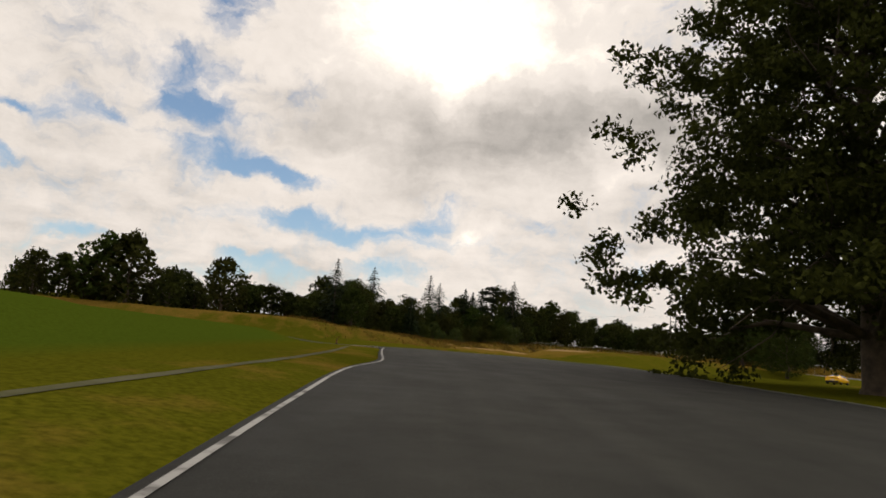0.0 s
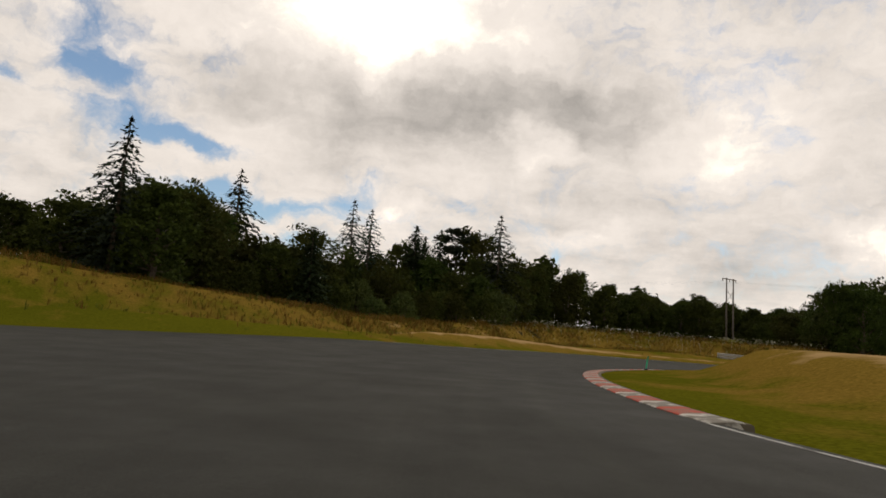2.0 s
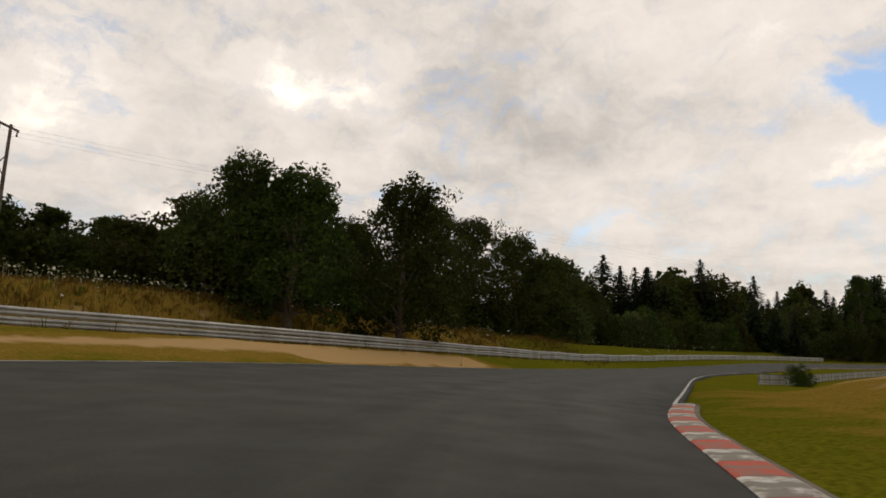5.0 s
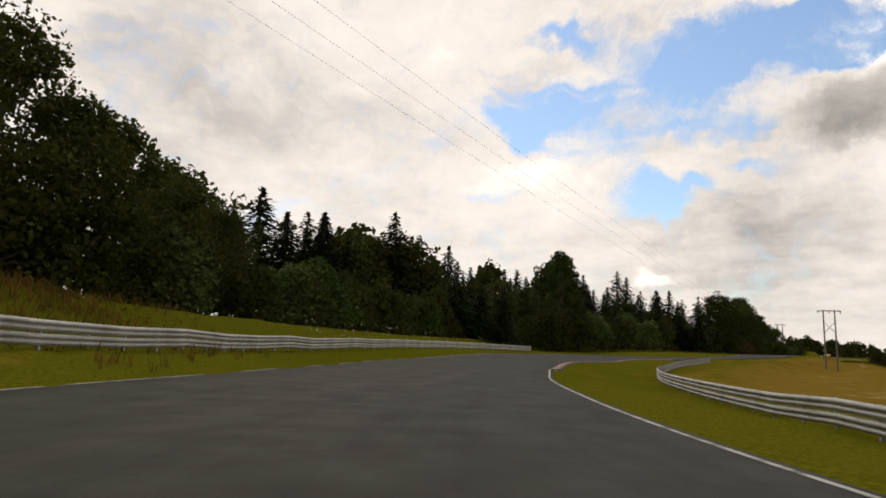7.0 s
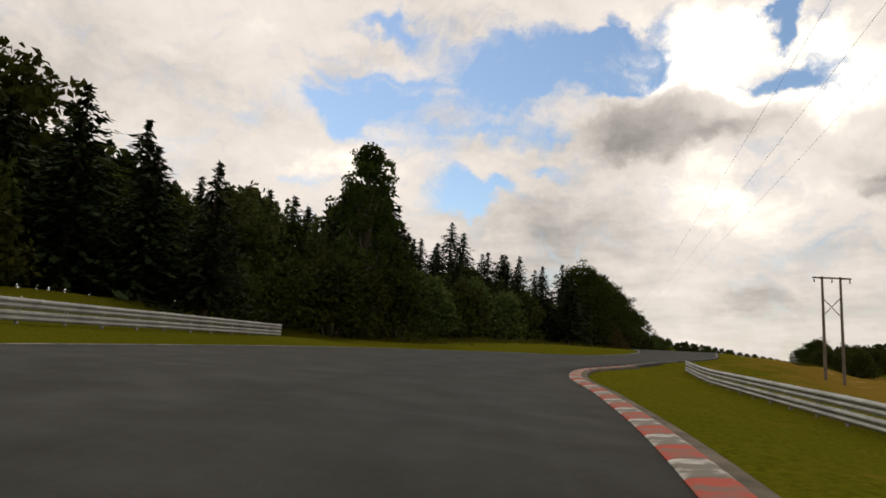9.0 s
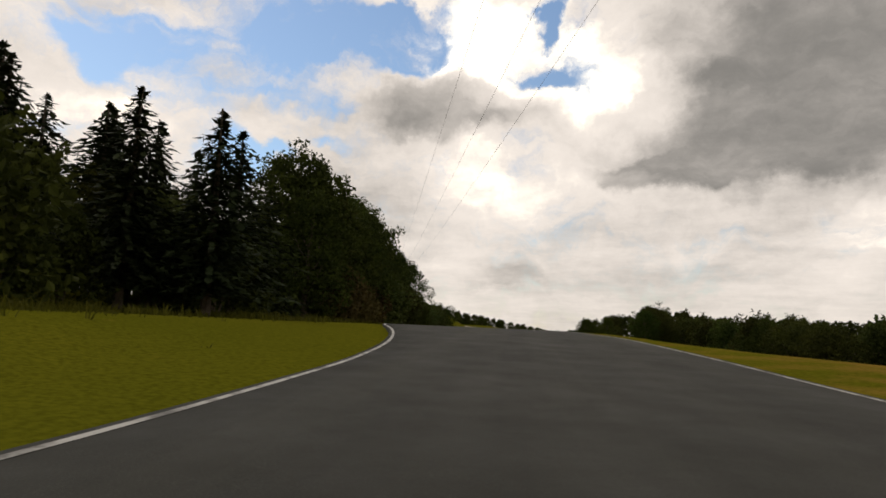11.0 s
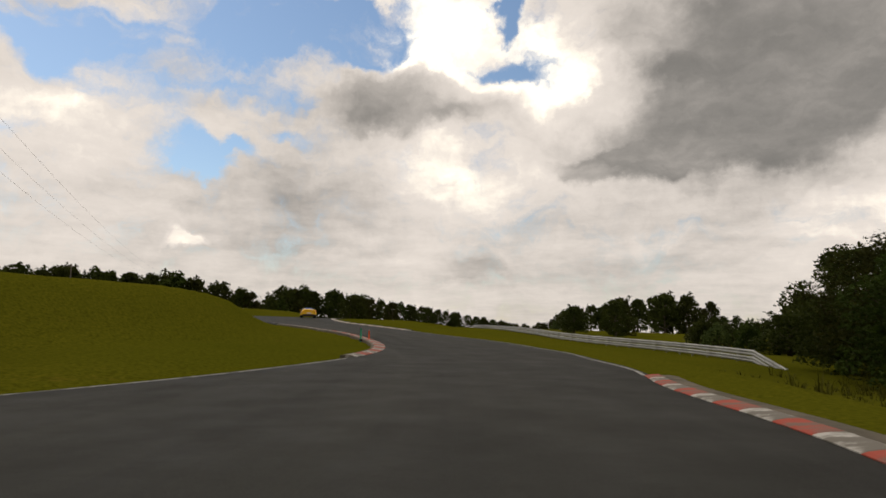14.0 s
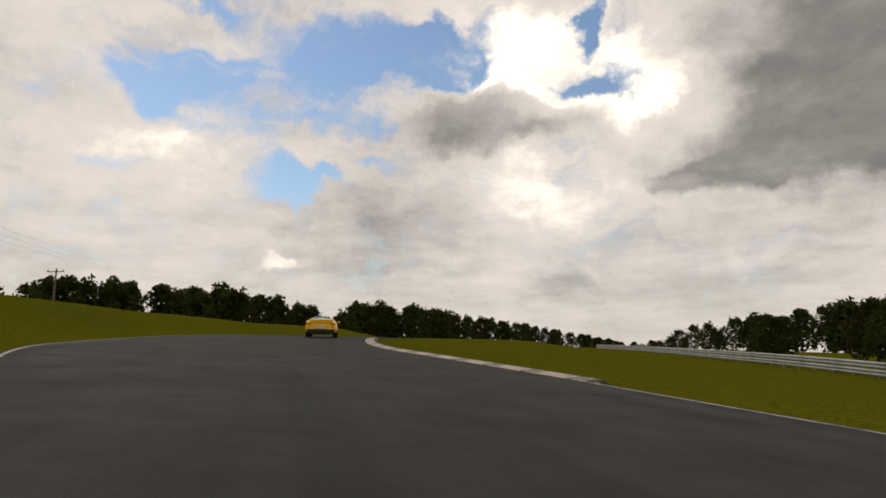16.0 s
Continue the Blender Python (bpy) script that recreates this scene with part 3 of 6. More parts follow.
def near(edge, xs, ys):
    """Distance to a polyline of dense points."""
    out = np.empty(len(xs))
    for a in range(0, len(xs), 4000):
        out[a:a + 4000] = np.sqrt(((xs[a:a + 4000, None] - edge[None, :, 0]) ** 2 + (ys[a:a + 4000, None] - edge[None, :, 1]) ** 2).min(1))
    return out


# ---- ground, road ----
BORDER = []


def mesh_object(name, verts, faces, material, parent=None, smooth_shade=True):
    me = bpy.data.meshes.new(name)
    me.from_pydata([tuple(map(float, v)) for v in verts], [], faces)
    me.materials.append(material)
    if smooth_shade:
        me.polygons.foreach_set("use_smooth", [True] * len(me.polygons))
    me.update()
    ob = new(name, me)
    ob.parent = parent
    return ob


def build_ground():
    def axis(lo, hi, step, reach):
        mid = list(np.arange(lo, hi + 0.01, step))
        a, b, s = lo, hi, step
        left, right = [], []
        while s < reach:
            s *= 1.35
            a, b = a - s, b + s
            left.append(a)
            right.append(b)
        return np.array(left[::-1] + mid + right)
    X, Y = axis(-70, 345, 1.4, 600), axis(-85, 165, 1.4, 600)
    gx, gy = np.meshgrid(X, Y)
    fx, fy = gx.ravel(), gy.ravel()
    z = land(fx, fy)
    lumps = np.array([noise.noise((x * 0.35, y * 0.35, 0)) * 0.05 + noise.noise((x * 0.11, y * 0.11, 5)) * 0.12 for x, y in zip(fx, fy)])
    dl, dr, dc = near(EDGE_L, fx, fy), near(EDGE_R, fx, fy), near(LINE, fx, fy)
    db = near(BRANCH, fx, fy)
    edge = np.minimum(dl, dr)
    rough = np.clip((np.minimum(edge, np.maximum(dc - 11, 0)) - 1) / 5, 0, 1) * np.clip((db - 6) / 5, 0, 1)
    z = z + lumps * rough - 0.025 - 0.07 * np.clip((1.8 - edge) / 1.8, 0, 1)
    # the ground lies under the asphalt
    inside = inside_road(fx, fy)
    hump = near(smooth([(7, 107), (14, 113.2), (24, 118.9), (36, 123.6), (50, 126.6), (60, 127)], 1.0), fx, fy)
    z = z + 0.5 * np.exp(-(hump / 1.9) ** 2)
    z = np.where(inside, z - 0.11, z)
    for k in np.nonzero(on_track(fx, fy))[0]:
        z[k] = min(z[k], bank_at(fx[k], fy[k]) - 0.14)
    nx, ny = len(X), len(Y)
    faces = [(j * nx + i, j * nx + i + 1, (j + 1) * nx + i + 1, (j + 1) * nx + i) for j in range(ny - 1) for i in range(nx - 1)]
    ob = mesh_object("ground", np.column_stack([fx, fy, z]), faces, MAT["grass"])
    # how dry the grass is, from place to place
    dry = dryness(fx, fy)
    at = ob.data.attributes.new("dry", "FLOAT", "POINT")
    at.data.foreach_set("value", dry.astype(np.float32))
    return tagged(ob, "mown green and dry yellow grass land beside the track", "ground", kind="structure")


def on_track(xs, ys):
    poly = np.vstack(BORDER)
    res = np.zeros(len(xs), bool)
    x0, y0 = poly[:, 0], poly[:, 1]
    x1, y1 = np.roll(x0, -1), np.roll(y0, -1)
    for a, b, c, d in zip(x0, y0, x1, y1):
        if b == d:
            continue
        hit = ((b > ys) != (d > ys)) & (xs < (c - a) * (ys - b) / (d - b) + a)
        res ^= hit
    return res


def inside_road(xs, ys):
    return on_track(xs, ys) | (near(BRANCH, xs, ys) < 5.4)


def dryness(xs, ys):
    out = np.zeros(len(xs))
    def add(line, radius, gain):
        nonlocal out
        d = near(smooth(line, 2.0), xs, ys)
        out = np.maximum(out, gain * np.exp(-(d / radius) ** 2))
    add([(-130, 92), (-45, 97), (-24, 100), (-8, 105), (3, 112), (12, 122), (26, 134), (54, 138), (78, 138), (100, 134.5)], 8, 1.0)
    add([(17, 66), (19, 74), (24, 83), (31, 90), (40, 95.5), (52, 100), (66, 103)], 6.9, 1.3)
    add([(6, 108), (14, 114.5), (24, 120), (36, 124.8), (50, 127.6), (64, 127.6), (80, 125.6)], 3.3, 1.55)
    add([(-3.2, -40), (-3.2, 0), (-3.9, 20), (-6, 40)], 2.6, 0.45)
    add([(125, 84), (160, 60), (185.2, 37.4), (205.4, 14.6), (215.4, 4.6)], 13, 1.0)
    add([(214.4, 11.6), (224.4, -1.4), (232.4, -13.4)], 3.5, 0.35)
    add([(36, 10), (40, 40), (45, 70)], 6, 0.6)
    # lush field and hill
    for line, radius in (([(-15, -60), (-15, 0), (-17, 30), (-23, 50)], 9.0), ([(-40, -60), (-42, 0), (-42, 60)], 18.0)):
        d = near(smooth(line, 2.0), xs, ys)
        out = out - np.exp(-(d / radius) ** 4)
    return np.maximum(out, -1.0)


def strip(name, a, b, za, zb, material, parent=None, cross=1):
    """A band between two curves of equal length, with cross divisions."""
    n = len(a)
    rows = []
    for k in range(cross + 1):
        u = k / cross
        rows.append(np.column_stack([a * (1 - u) + b * u, za * (1 - u) + zb * u]))
    v = np.stack(rows, 1).reshape(-1, 3)
    f = [(i * (cross + 1) + k, i * (cross + 1) + k + 1, (i + 1) * (cross + 1) + k + 1, (i + 1) * (cross + 1) + k) for i in range(n - 1) for k in range(cross)]
    return mesh_object(name, v, f, material, parent)


def resample(e, n):
    t = np.concatenate([[0], np.cumsum(np.linalg.norm(np.diff(e, axis=0), axis=1))])
    q = np.linspace(0, t[-1], n)
    return np.column_stack([np.interp(q, t, e[:, k]) for k in range(e.shape[1])])


def build_road():
    # both edges matched station by station along the driven line
    stations = resample(LINE, 420)
    g = np.gradient(stations[:, :2], axis=0)
    nr = np.stack([-g[:, 1], g[:, 0]], 1) / np.linalg.norm(g, axis=1)[:, None]
    def cut(e, side):
        out = []
        for p, n_ in zip(stations[:, :2], nr):
            rel = e - p
            along = np.abs(rel @ np.array([n_[1], -n_[0]]))
            off = rel @ n_
            cost = along + np.where(off * side < 0.2, 100, 0) + 0.15 * np.abs(off)
            k = np.argsort(cost)[:2]
            out.append(np.average(off[k], weights=1 / (along[k] + 0.05)))
        return np.array(out)
    ol, orr = cut(EDGE_L, 1), cut(EDGE_R, -1)
    ol, orr = ol + 0.14, orr - 0.18
    for _ in range(2):
        ol[1:-1] = (ol[:-2] + 2 * ol[1:-1] + ol[2:]) / 4
        orr[1:-1] = (orr[:-2] + 2 * orr[1:-1] + orr[2:]) / 4
    cross = 8
    v = []
    for p, n_, a, b in zip(stations, nr, orr, ol):
        for k in range(cross + 1):
            o = a + (b - a) * k / cross
            q = p[:2] + n_ * o
            v.append((q[0], q[1], bank_at(q[0], q[1]) + 0.0))
    v = np.array(v)
    n = len(stations)
    z = v[:, 2].reshape(n, cross + 1)
    for _ in range(3):
        z[1:-1] = (z[:-2] + 2 * z[1:-1] + z[2:]) / 4
    v[:, 2] = z.ravel()
    f = [(i * (cross + 1) + k, (i + 1) * (cross + 1) + k, (i + 1) * (cross + 1) + k + 1, i * (cross + 1) + k + 1) for i in range(n - 1) for k in range(cross)]
    # edge skirts down into the ground
    base = len(v)
    sk = np.vstack([v.reshape(n, cross + 1, 3)[:, 0], v.reshape(n, cross + 1, 3)[:, -1]])
    sk[:, 2] -= 0.4
    v = np.vstack([v, sk])
    for i in range(n - 1):
        f.append((base + i, base + i + 1, (i + 1) * (cross + 1), i * (cross + 1)))
        f.append((base + n + i + 1, base + n + i, i * (cross + 1) + cross, (i + 1) * (cross + 1) + cross))
    BORDER.append(sk[:n, :2])
    BORDER.append(sk[n:, :2][::-1])
    road = mesh_object("road", v, f, MAT["asphalt"])
    # metres along and across, for the tyre streaks
    run = np.concatenate([[0], np.cumsum(np.linalg.norm(np.diff(stations[:, :2], axis=0), axis=1))])
    across = np.concatenate([np.array([a + (b - a) * k / cross for a, b in zip(orr, ol) for k in range(cross + 1)]), np.zeros(2 * n)])
    along = np.concatenate([np.repeat(run, cross + 1), np.zeros(2 * n)])
    for key, val in (("across", across), ("along", along)):
        road.data.attributes.new(key, "FLOAT", "POINT").data.foreach_set("value", val.astype(np.float32))
    tagged(road, "dark grey worn asphalt race track with faint tyre marks", "road", kind="structure")
    gB = np.gradient(BRANCH[:, :2], axis=0)
    nB = np.stack([-gB[:, 1], gB[:, 0]], 1) / np.linalg.norm(gB, axis=1)[:, None]
    flare = (5.2 + 5.0 * np.exp(-np.arange(len(BRANCH)) / 5.0))[:, None]
    br = strip("road", BRANCH[:, :2] + nB * flare, BRANCH[:, :2] - nB * flare, BRANCH[:, 2], BRANCH[:, 2], MAT["asphalt"], cross=6)
    co = np.array([v.co for v in br.data.vertices])
    low = on_track(co[:, 0], co[:, 1])
    bz = land(co[:, 0], co[:, 1]) - 0.02
    bz = np.array([bank_at(x, y) - 0.03 if k else q for (x, y, _), k, q in zip(co, low, bz)])
    br.data.vertices.foreach_set("co", np.column_stack([co[:, :2], bz]).ravel())
    br.data.update()
    tagged(br, "grey asphalt side track that joins the main track", "road", kind="structure")
    return road


build_road()
build_ground()

# ---- trees ----
def thing(name, label, category, group="", x=0.0, y=0.0, z=0.0, rz=0.0):
    ob = new(name)
    ob.empty_display_size = 0.3
    ob.matrix_world = pose(x, y, z, 0, 0, rz)
    return tagged(ob, label, category, group)


def raw_part(name, verts, faces, mat, parent, label="", smooth_shade=False):
    ob = mesh_object(name, verts, faces, mat, parent, smooth_shade)
    if label:
        ob["label"] = label
    return ob


def limb(path, radii, sides=7):
    """Verts and faces of a tapered, bent tube."""
    v, f = [], []
    path = [Vector(p) for p in path]
    for i, (p, r) in enumerate(zip(path, radii)):
        d = (path[min(i + 1, len(path) - 1)] - path[max(i - 1, 0)]).normalized()
        a = d.orthogonal().normalized()
        b = d.cross(a)
        for k in range(sides):
            t = 2 * math.pi * k / sides
            v.append(p + (a * math.cos(t) + b * math.sin(t)) * r)
    for i in range(len(path) - 1):
        for k in range(sides):
            a0, a1 = i * sides + k, i * sides + (k + 1) % sides
            f.append((a0, a1, a1 + sides, a0 + sides))
    return [tuple(p) for p in v], f


def join(parts):
    V, F = [], []
    for v, f in parts:
        o = len(V)
        V += list(v)
        F += [tuple(i + o for i in q) for q in f]
    return V, F


def leaves(centres, size, rng, flat=0.0, aspect=0.6):
    """Small bent leaf sprays (two triangles each) at the centres, in any direction."""
    c = np.asarray(centres, float)
    n = len(c)
    a = rng.normal(size=(n, 3))
    a[:, 2] *= 1 - flat
    a /= np.linalg.norm(a, axis=1)[:, None]
    b = rng.normal(size=(n, 3))
    b -= (b * a).sum(1)[:, None] * a
    b /= np.linalg.norm(b, axis=1)[:, None]
    s = (size * rng.uniform(0.6, 1.4, n))[:, None]
    nrm = np.cross(a, b)
    v = np.stack([c - a * s, c + b * s * aspect + nrm * s * 0.2, c + a * s, c - b * s * aspect + nrm * s * 0.2], 1).reshape(-1, 3)
    f = [(4 * i, 4 * i + 1, 4 * i + 2, 4 * i + 3) for i in range(n)]
    return v, f


def ball_points(rng, n, centre, radius, shell=0.55):
    d = rng.normal(size=(n, 3))
    d /= np.linalg.norm(d, axis=1)[:, None]
    r = rng.uniform(shell, 1.0, n) ** 0.7
    return np.asarray(centre) + d * r[:, None] * np.asarray(radius)


PROTO = {}


def broad_tree(seed, h=14.0, count=3600, size=0.30, mat="leaf_green", wide=0.36, low=0.16, name="deciduous_tree", label="dark green leafy deciduous tree on the grass bank", key=""):
    """A trunk that forks into limbs, each with its own clumps of leaves; height about h."""
    rng = np.random.default_rng(seed)
    t = thing(name, label, "tree", "trees along the track")
    tr = 0.022 * h
    wood = [limb([(0, 0, -0.4), (0.02 * h, 0, 0.15 * h), (0, 0.02 * h, 0.4 * h), (0.015 * h, 0, 0.7 * h)], [tr * 1.4, tr, tr * 0.75, tr * 0.3], 8)]
    pts = []
    k = 17
    for i in range(k):
        u = i / (k - 1)
        z = h * (low + (0.93 - low) * u)
        ang = i * 2.4 + rng.uniform(-0.5, 0.5)
        prof = math.sin(math.pi * min(1.0, 0.22 + 0.80 * u)) ** 0.7
        out = h * wide * prof * rng.uniform(0.50, 0.90)
        c = np.array([math.cos(ang) * out, math.sin(ang) * out, z])
        st = np.array([0, 0, max(0.12 * h, z - 0.22 * h)])
        wood.append(limb([st, st * 0.4 + c * 0.6 + np.array([0, 0, -0.02 * h]), c], [tr * 0.45, tr * 0.25, tr * 0.08], 5))
        rad = h * wide * rng.uniform(0.40, 0.60)
        pts.append(ball_points(rng, int(count / k * rng.uniform(0.7, 1.2)), c, (rad, rad, rad * 0.72)))
        for _ in range(4):
            off = np.clip(rng.normal(size=3), -1.2, 1.2) * rad * 0.62
            pts.append(ball_points(rng, int(count / k * 0.12), c + off, (rad * 0.4, rad * 0.4, rad * 0.3), 0.2))
    pts.append(ball_points(rng, int(count * 0.12), (0, 0, 0.9 * h), (h * wide * 0.45, h * wide * 0.45, h * 0.1)))
    v, f = join(wood)
    raw_part("trunk", v, f, MAT["bark"], t)
    v, f = leaves(np.vstack(pts), size * h / 14, rng)
    raw_part("crown", v, f, MAT[mat], t)
    PROTO.setdefault(name + key, []).append((t, h))
    return t


def spruce_tree(seed, h=18.0, mat="needle", wide=0.27, tiers=42, sparse=1.25, droop=0.30, name="spruce_tree", label="tall dark green pointed spruce in the wood", low=0.12):
    rng = np.random.default_rng(seed)
    t = thing(name, label, "tree", "conifers along the track")
    wood = [limb([(0, 0, -0.4), (0, 0, 0.5 * h), (0.01 * h, 0, h)], [0.018 * h, 0.011 * h, 0.002 * h], 7)]
    V, F = [], []
    c, dirs = [], []
    for i in range(tiers):
        u = i / (tiers - 1)
        z = h * (low + (0.985 - low) * u)
        reach = h * wide * (1 - u) ** 0.8 * rng.uniform(0.6, 1.2) + 0.006 * h
        k = max(4, int(9 * (1 - 0.5 * u) * sparse))
        for j in range(k):
            a = 2 * math.pi * (j + rng.uniform(-0.3, 0.3)) / k + i * 1.1
            L = reach * rng.uniform(0.65, 1.2)
            steps = max(2, int(L / (0.0125 * h)))
            for s in range(steps):
                w = (s + 0.7) / steps
                r = L * w
                zz = z + 0.05 * h * (1 - u) * w * 0.3 - droop * L * w * w + rng.normal() * 0.006 * h
                c.append((math.cos(a) * r, math.sin(a) * r, zz))
                dirs.append((math.cos(a) * 0.9, math.sin(a) * 0.9, -0.35))
    c, dirs = np.array(c), np.array(dirs)
    n = len(c)
    s = (0.0175 * h * rng.uniform(0.6, 1.5, n))[:, None]
    d = dirs + rng.normal(size=(n, 3)) * 0.35
    d /= np.linalg.norm(d, axis=1)[:, None]
    side = np.cross(d, (0, 0, 1.0)) + rng.normal(size=(n, 3)) * 0.25
    side /= np.linalg.norm(side, axis=1)[:, None]
    v = np.stack([c - d * s * 0.9, c + side * s * 0.55 - (0, 0, 0.004 * h), c + d * s * 1.1, c - side * s * 0.55 - (0, 0, 0.004 * h)], 1).reshape(-1, 3)
    f = [(4 * i, 4 * i + 1, 4 * i + 2, 4 * i + 3) for i in range(n)]
    vv, ff = join(wood)
    raw_part("trunk", vv, ff, MAT["bark"], t)
    raw_part("crown", v, f, MAT[mat], t)
    PROTO.setdefault(name, []).append((t, h))
    return t


def pine_tree(seed, h=15.0):
    """A pine with flat, layered clouds of needles on bare limbs."""
    rng = np.random.default_rng(seed)
    t = thing("pine_tree", "old pine with flat layered dark green crown", "tree", "conifers along the track")
    wood = [limb([(0, 0, -0.4), (0.2, 0, 0.4 * h), (-0.1, 0.1, 0.9 * h)], [0.3, 0.22, 0.08], 7)]
    pts = []
    for z, out, ang, r in ((0.95, 0.0, 0, 0.16), (0.88, 0.16, 0.3, 0.14), (0.86, 0.15, 3.3, 0.14), (0.78, 0.24, 5.8, 0.15), (0.72, 0.2, 2.4, 0.15), (0.6, 0.2, 4.2, 0.17), (0.55, 0.22, 1.2, 0.17), (0.42, 0.2, 3.0, 0.2), (0.36, 0.2, 6.0, 0.2), (0.3, 0.1, 4.6, 0.22)):
        c = np.array([math.cos(ang) * out * h, math.sin(ang) * out * h, z * h])
        wood.append(limb([(0, 0, (z - 0.1) * h), c * 0.6 + np.array([0, 0, (z - 0.04) * h * 0.4]), c], [0.12, 0.08, 0.03], 5))
        pts.append(ball_points(rng, 420, c, (r * h, r * h, 0.045 * h), 0.1))
    v, f = join(wood)
    raw_part("trunk", v, f, MAT["bark"], t)
    v, f = leaves(np.vstack(pts), 0.26, rng, 0.3)
    raw_part("crown", v, f, MAT["needle_blue"], t)
    PROTO.setdefault("pine_tree", []).append((t, h))


def poplar_tree(seed, h=10.0):
    """Slim upright shoots, pale leaves that thin out to the tips."""
    rng = np.random.default_rng(seed)
    t = thing("willow_tree", "slim upright willow with pale green shoots", "tree", "trees along the track")
    wood, pts = [], []
    for i in range(11):
        a, r = rng.uniform(0, 6.28), rng.uniform(0.0, 0.10) * h
        top = h * rng.uniform(0.62, 1.0)
        base = np.array([math.cos(a) * r * 0.4, math.sin(a) * r * 0.4, -0.3])
        tip = np.array([math.cos(a) * r * 1.9, math.sin(a) * r * 1.9, top])
        wood.append(limb([base, (base + tip) / 2 + rng.normal(size=3) * 0.1, tip], [0.09, 0.06, 0.015], 5))
        for w in rng.uniform(0.12, 1.0, 170):
            p = base + (tip - base) * w
            pts.append(p + rng.normal(size=3) * np.array([0.30, 0.30, 0.16]) * (1.35 - w) * h / 9)
    v, f = join(wood)
    raw_part("trunk", v, f, MAT["bark"], t)
    v, f = leaves(np.array(pts), 0.20, rng)
    raw_part("crown", v, f, MAT["leaf_pale"], t)
    PROTO.setdefault("willow_tree", []).append((t, h))


def bush_plant(seed, h=4.0, mat="leaf_green", count=1500, name="bush", label="dense dark green bush at the wood's edge", wide=0.62, size=0.17, key=""):
    rng = np.random.default_rng(seed)
    t = thing(name, label, "bush", "bushes along the track")
    wood, pts = [], []
    for i in range(11):
        a, r = rng.uniform(0, 6.28), rng.uniform(0.0, 1.0) * wide * h * 0.72
        z = h * rng.uniform(0.28, 0.72) * (1.15 - 0.45 * r / (wide * h))
        c = np.array([math.cos(a) * r, math.sin(a) * r, z])
        wood.append(limb([(c[0] * 0.2, c[1] * 0.2, -0.3), c * 0.6, c], [0.07, 0.05, 0.02], 5))
        rad = h * rng.uniform(0.22, 0.36)
        pts.append(ball_points(rng, count // 11, c, (rad, rad, rad * 0.9)))
        pts.append(ball_points(rng, count // 30, c + np.array([0, 0, rad * 0.8]), (rad * 0.5, rad * 0.5, rad * 0.6), 0.1))
    low = ball_points(rng, count // 4, (0, 0, h * 0.2), (wide * h * 0.95, wide * h * 0.95, h * 0.24), 0.5)
    low[:, 2] = np.abs(low[:, 2])
    pts.append(low)
    v, f = join(wood)
    raw_part("stem", v, f, MAT["bark"], t)
    v, f = leaves(np.vstack(pts), size * h / 4, rng)
    raw_part("foliage", v, f, MAT[mat], t)
    PROTO.setdefault(name + key, []).append((t, h))


for s, kw in ((1, {}), (2, dict(mat="leaf_oak", wide=0.40)), (3, dict(wide=0.31)), (4, dict(mat="leaf_oak", wide=0.34, low=0.1))):
    broad_tree(s, count=7600, size=0.175, **kw)
    broad_tree(s + 30, count=2900, size=0.31, key="mid", **kw)
    broad_tree(s + 60, count=850, size=0.56, key="far", **kw)
spruce_tree(11)
spruce_tree(12, wide=0.23, tiers=40)
spruce_tree(13, wide=0.31, tiers=36, low=0.06)
for s in (21, 22, 23):
    spruce_tree(s, h=15.0, mat="needle_blue", wide=0.40, tiers=25, sparse=1.15, droop=0.34, name="cedar_tree", label="ragged blue-green cedar with drooping open branches", low=0.05)
pine_tree(31)
poplar_tree(41)
poplar_tree(42)
for s, kw in ((51, {}), (52, dict(mat="leaf_oak")), (53, dict(mat="leaf_pale"))):
    bush_plant(s, count=3800, size=0.10, **kw)
    bush_plant(s + 15, count=2000, size=0.125, key="mid", **kw)
    bush_plant(s + 30, count=560, size=0.24, key="far", **kw)
bush_plant(54, mat="leaf_brown", name="conifer_bush", wide=0.38, label="brownish green upright conifer bush on the verge", count=1900)
broad_tree(91, count=5200, size=0.13, wide=0.155, low=0.36, key="slim")
PLANTS = dict(slim="deciduous_treeslim", broad="deciduous_tree", spruce="spruce_tree", cedar="cedar_tree", pine="pine_tree", poplar="willow_tree", bush="bush", thuja="conifer_bush")
_used = set()
_rng = random.Random(5)


def plant(kind, rows):
    """Trees and bushes at x, y with their height; the first of each model stands where it was built first."""
    for x, y, h in rows:
        d = np.hypot(LINE[:, 0] - x, LINE[:, 1] - y).min()
        a, b = dict(broad=(28, 46), bush=(19, 32)).get(kind, (1e9, 1e9))
        proto, h0 = _rng.choice(PROTO[PLANTS[kind] + ("" if d < a else "mid" if d < b else "far")])
        s = h / h0
        w = s * _rng.uniform(0.92, 1.15)
        if kind == "spruce":
            w *= 1.3
        if kind == "broad":
            w = max(w, s * 0.95, 3.2 / (h0 * 0.4))
        m = pose(x, y, land_at(x, y) - 0.1, 0, 0, _rng.uniform(0, 360)) @ Matrix.Diagonal((w, w, s, 1))
        if proto.name not in _used:
            _used.add(proto.name)
            proto.matrix_basis = m
        else:
            copy_thing(proto, Matrix(m) @ Matrix.Diagonal((1 / proto.scale.x, 1 / proto.scale.y, 1 / proto.scale.z, 1)))
plant("cedar", [(-17, 103.6, 12.2), (-12, 122.5, 12.5), (0, 137.5, 14.2), (2.1, 129.5, 11.5), (19.6, 137, 14.8)])
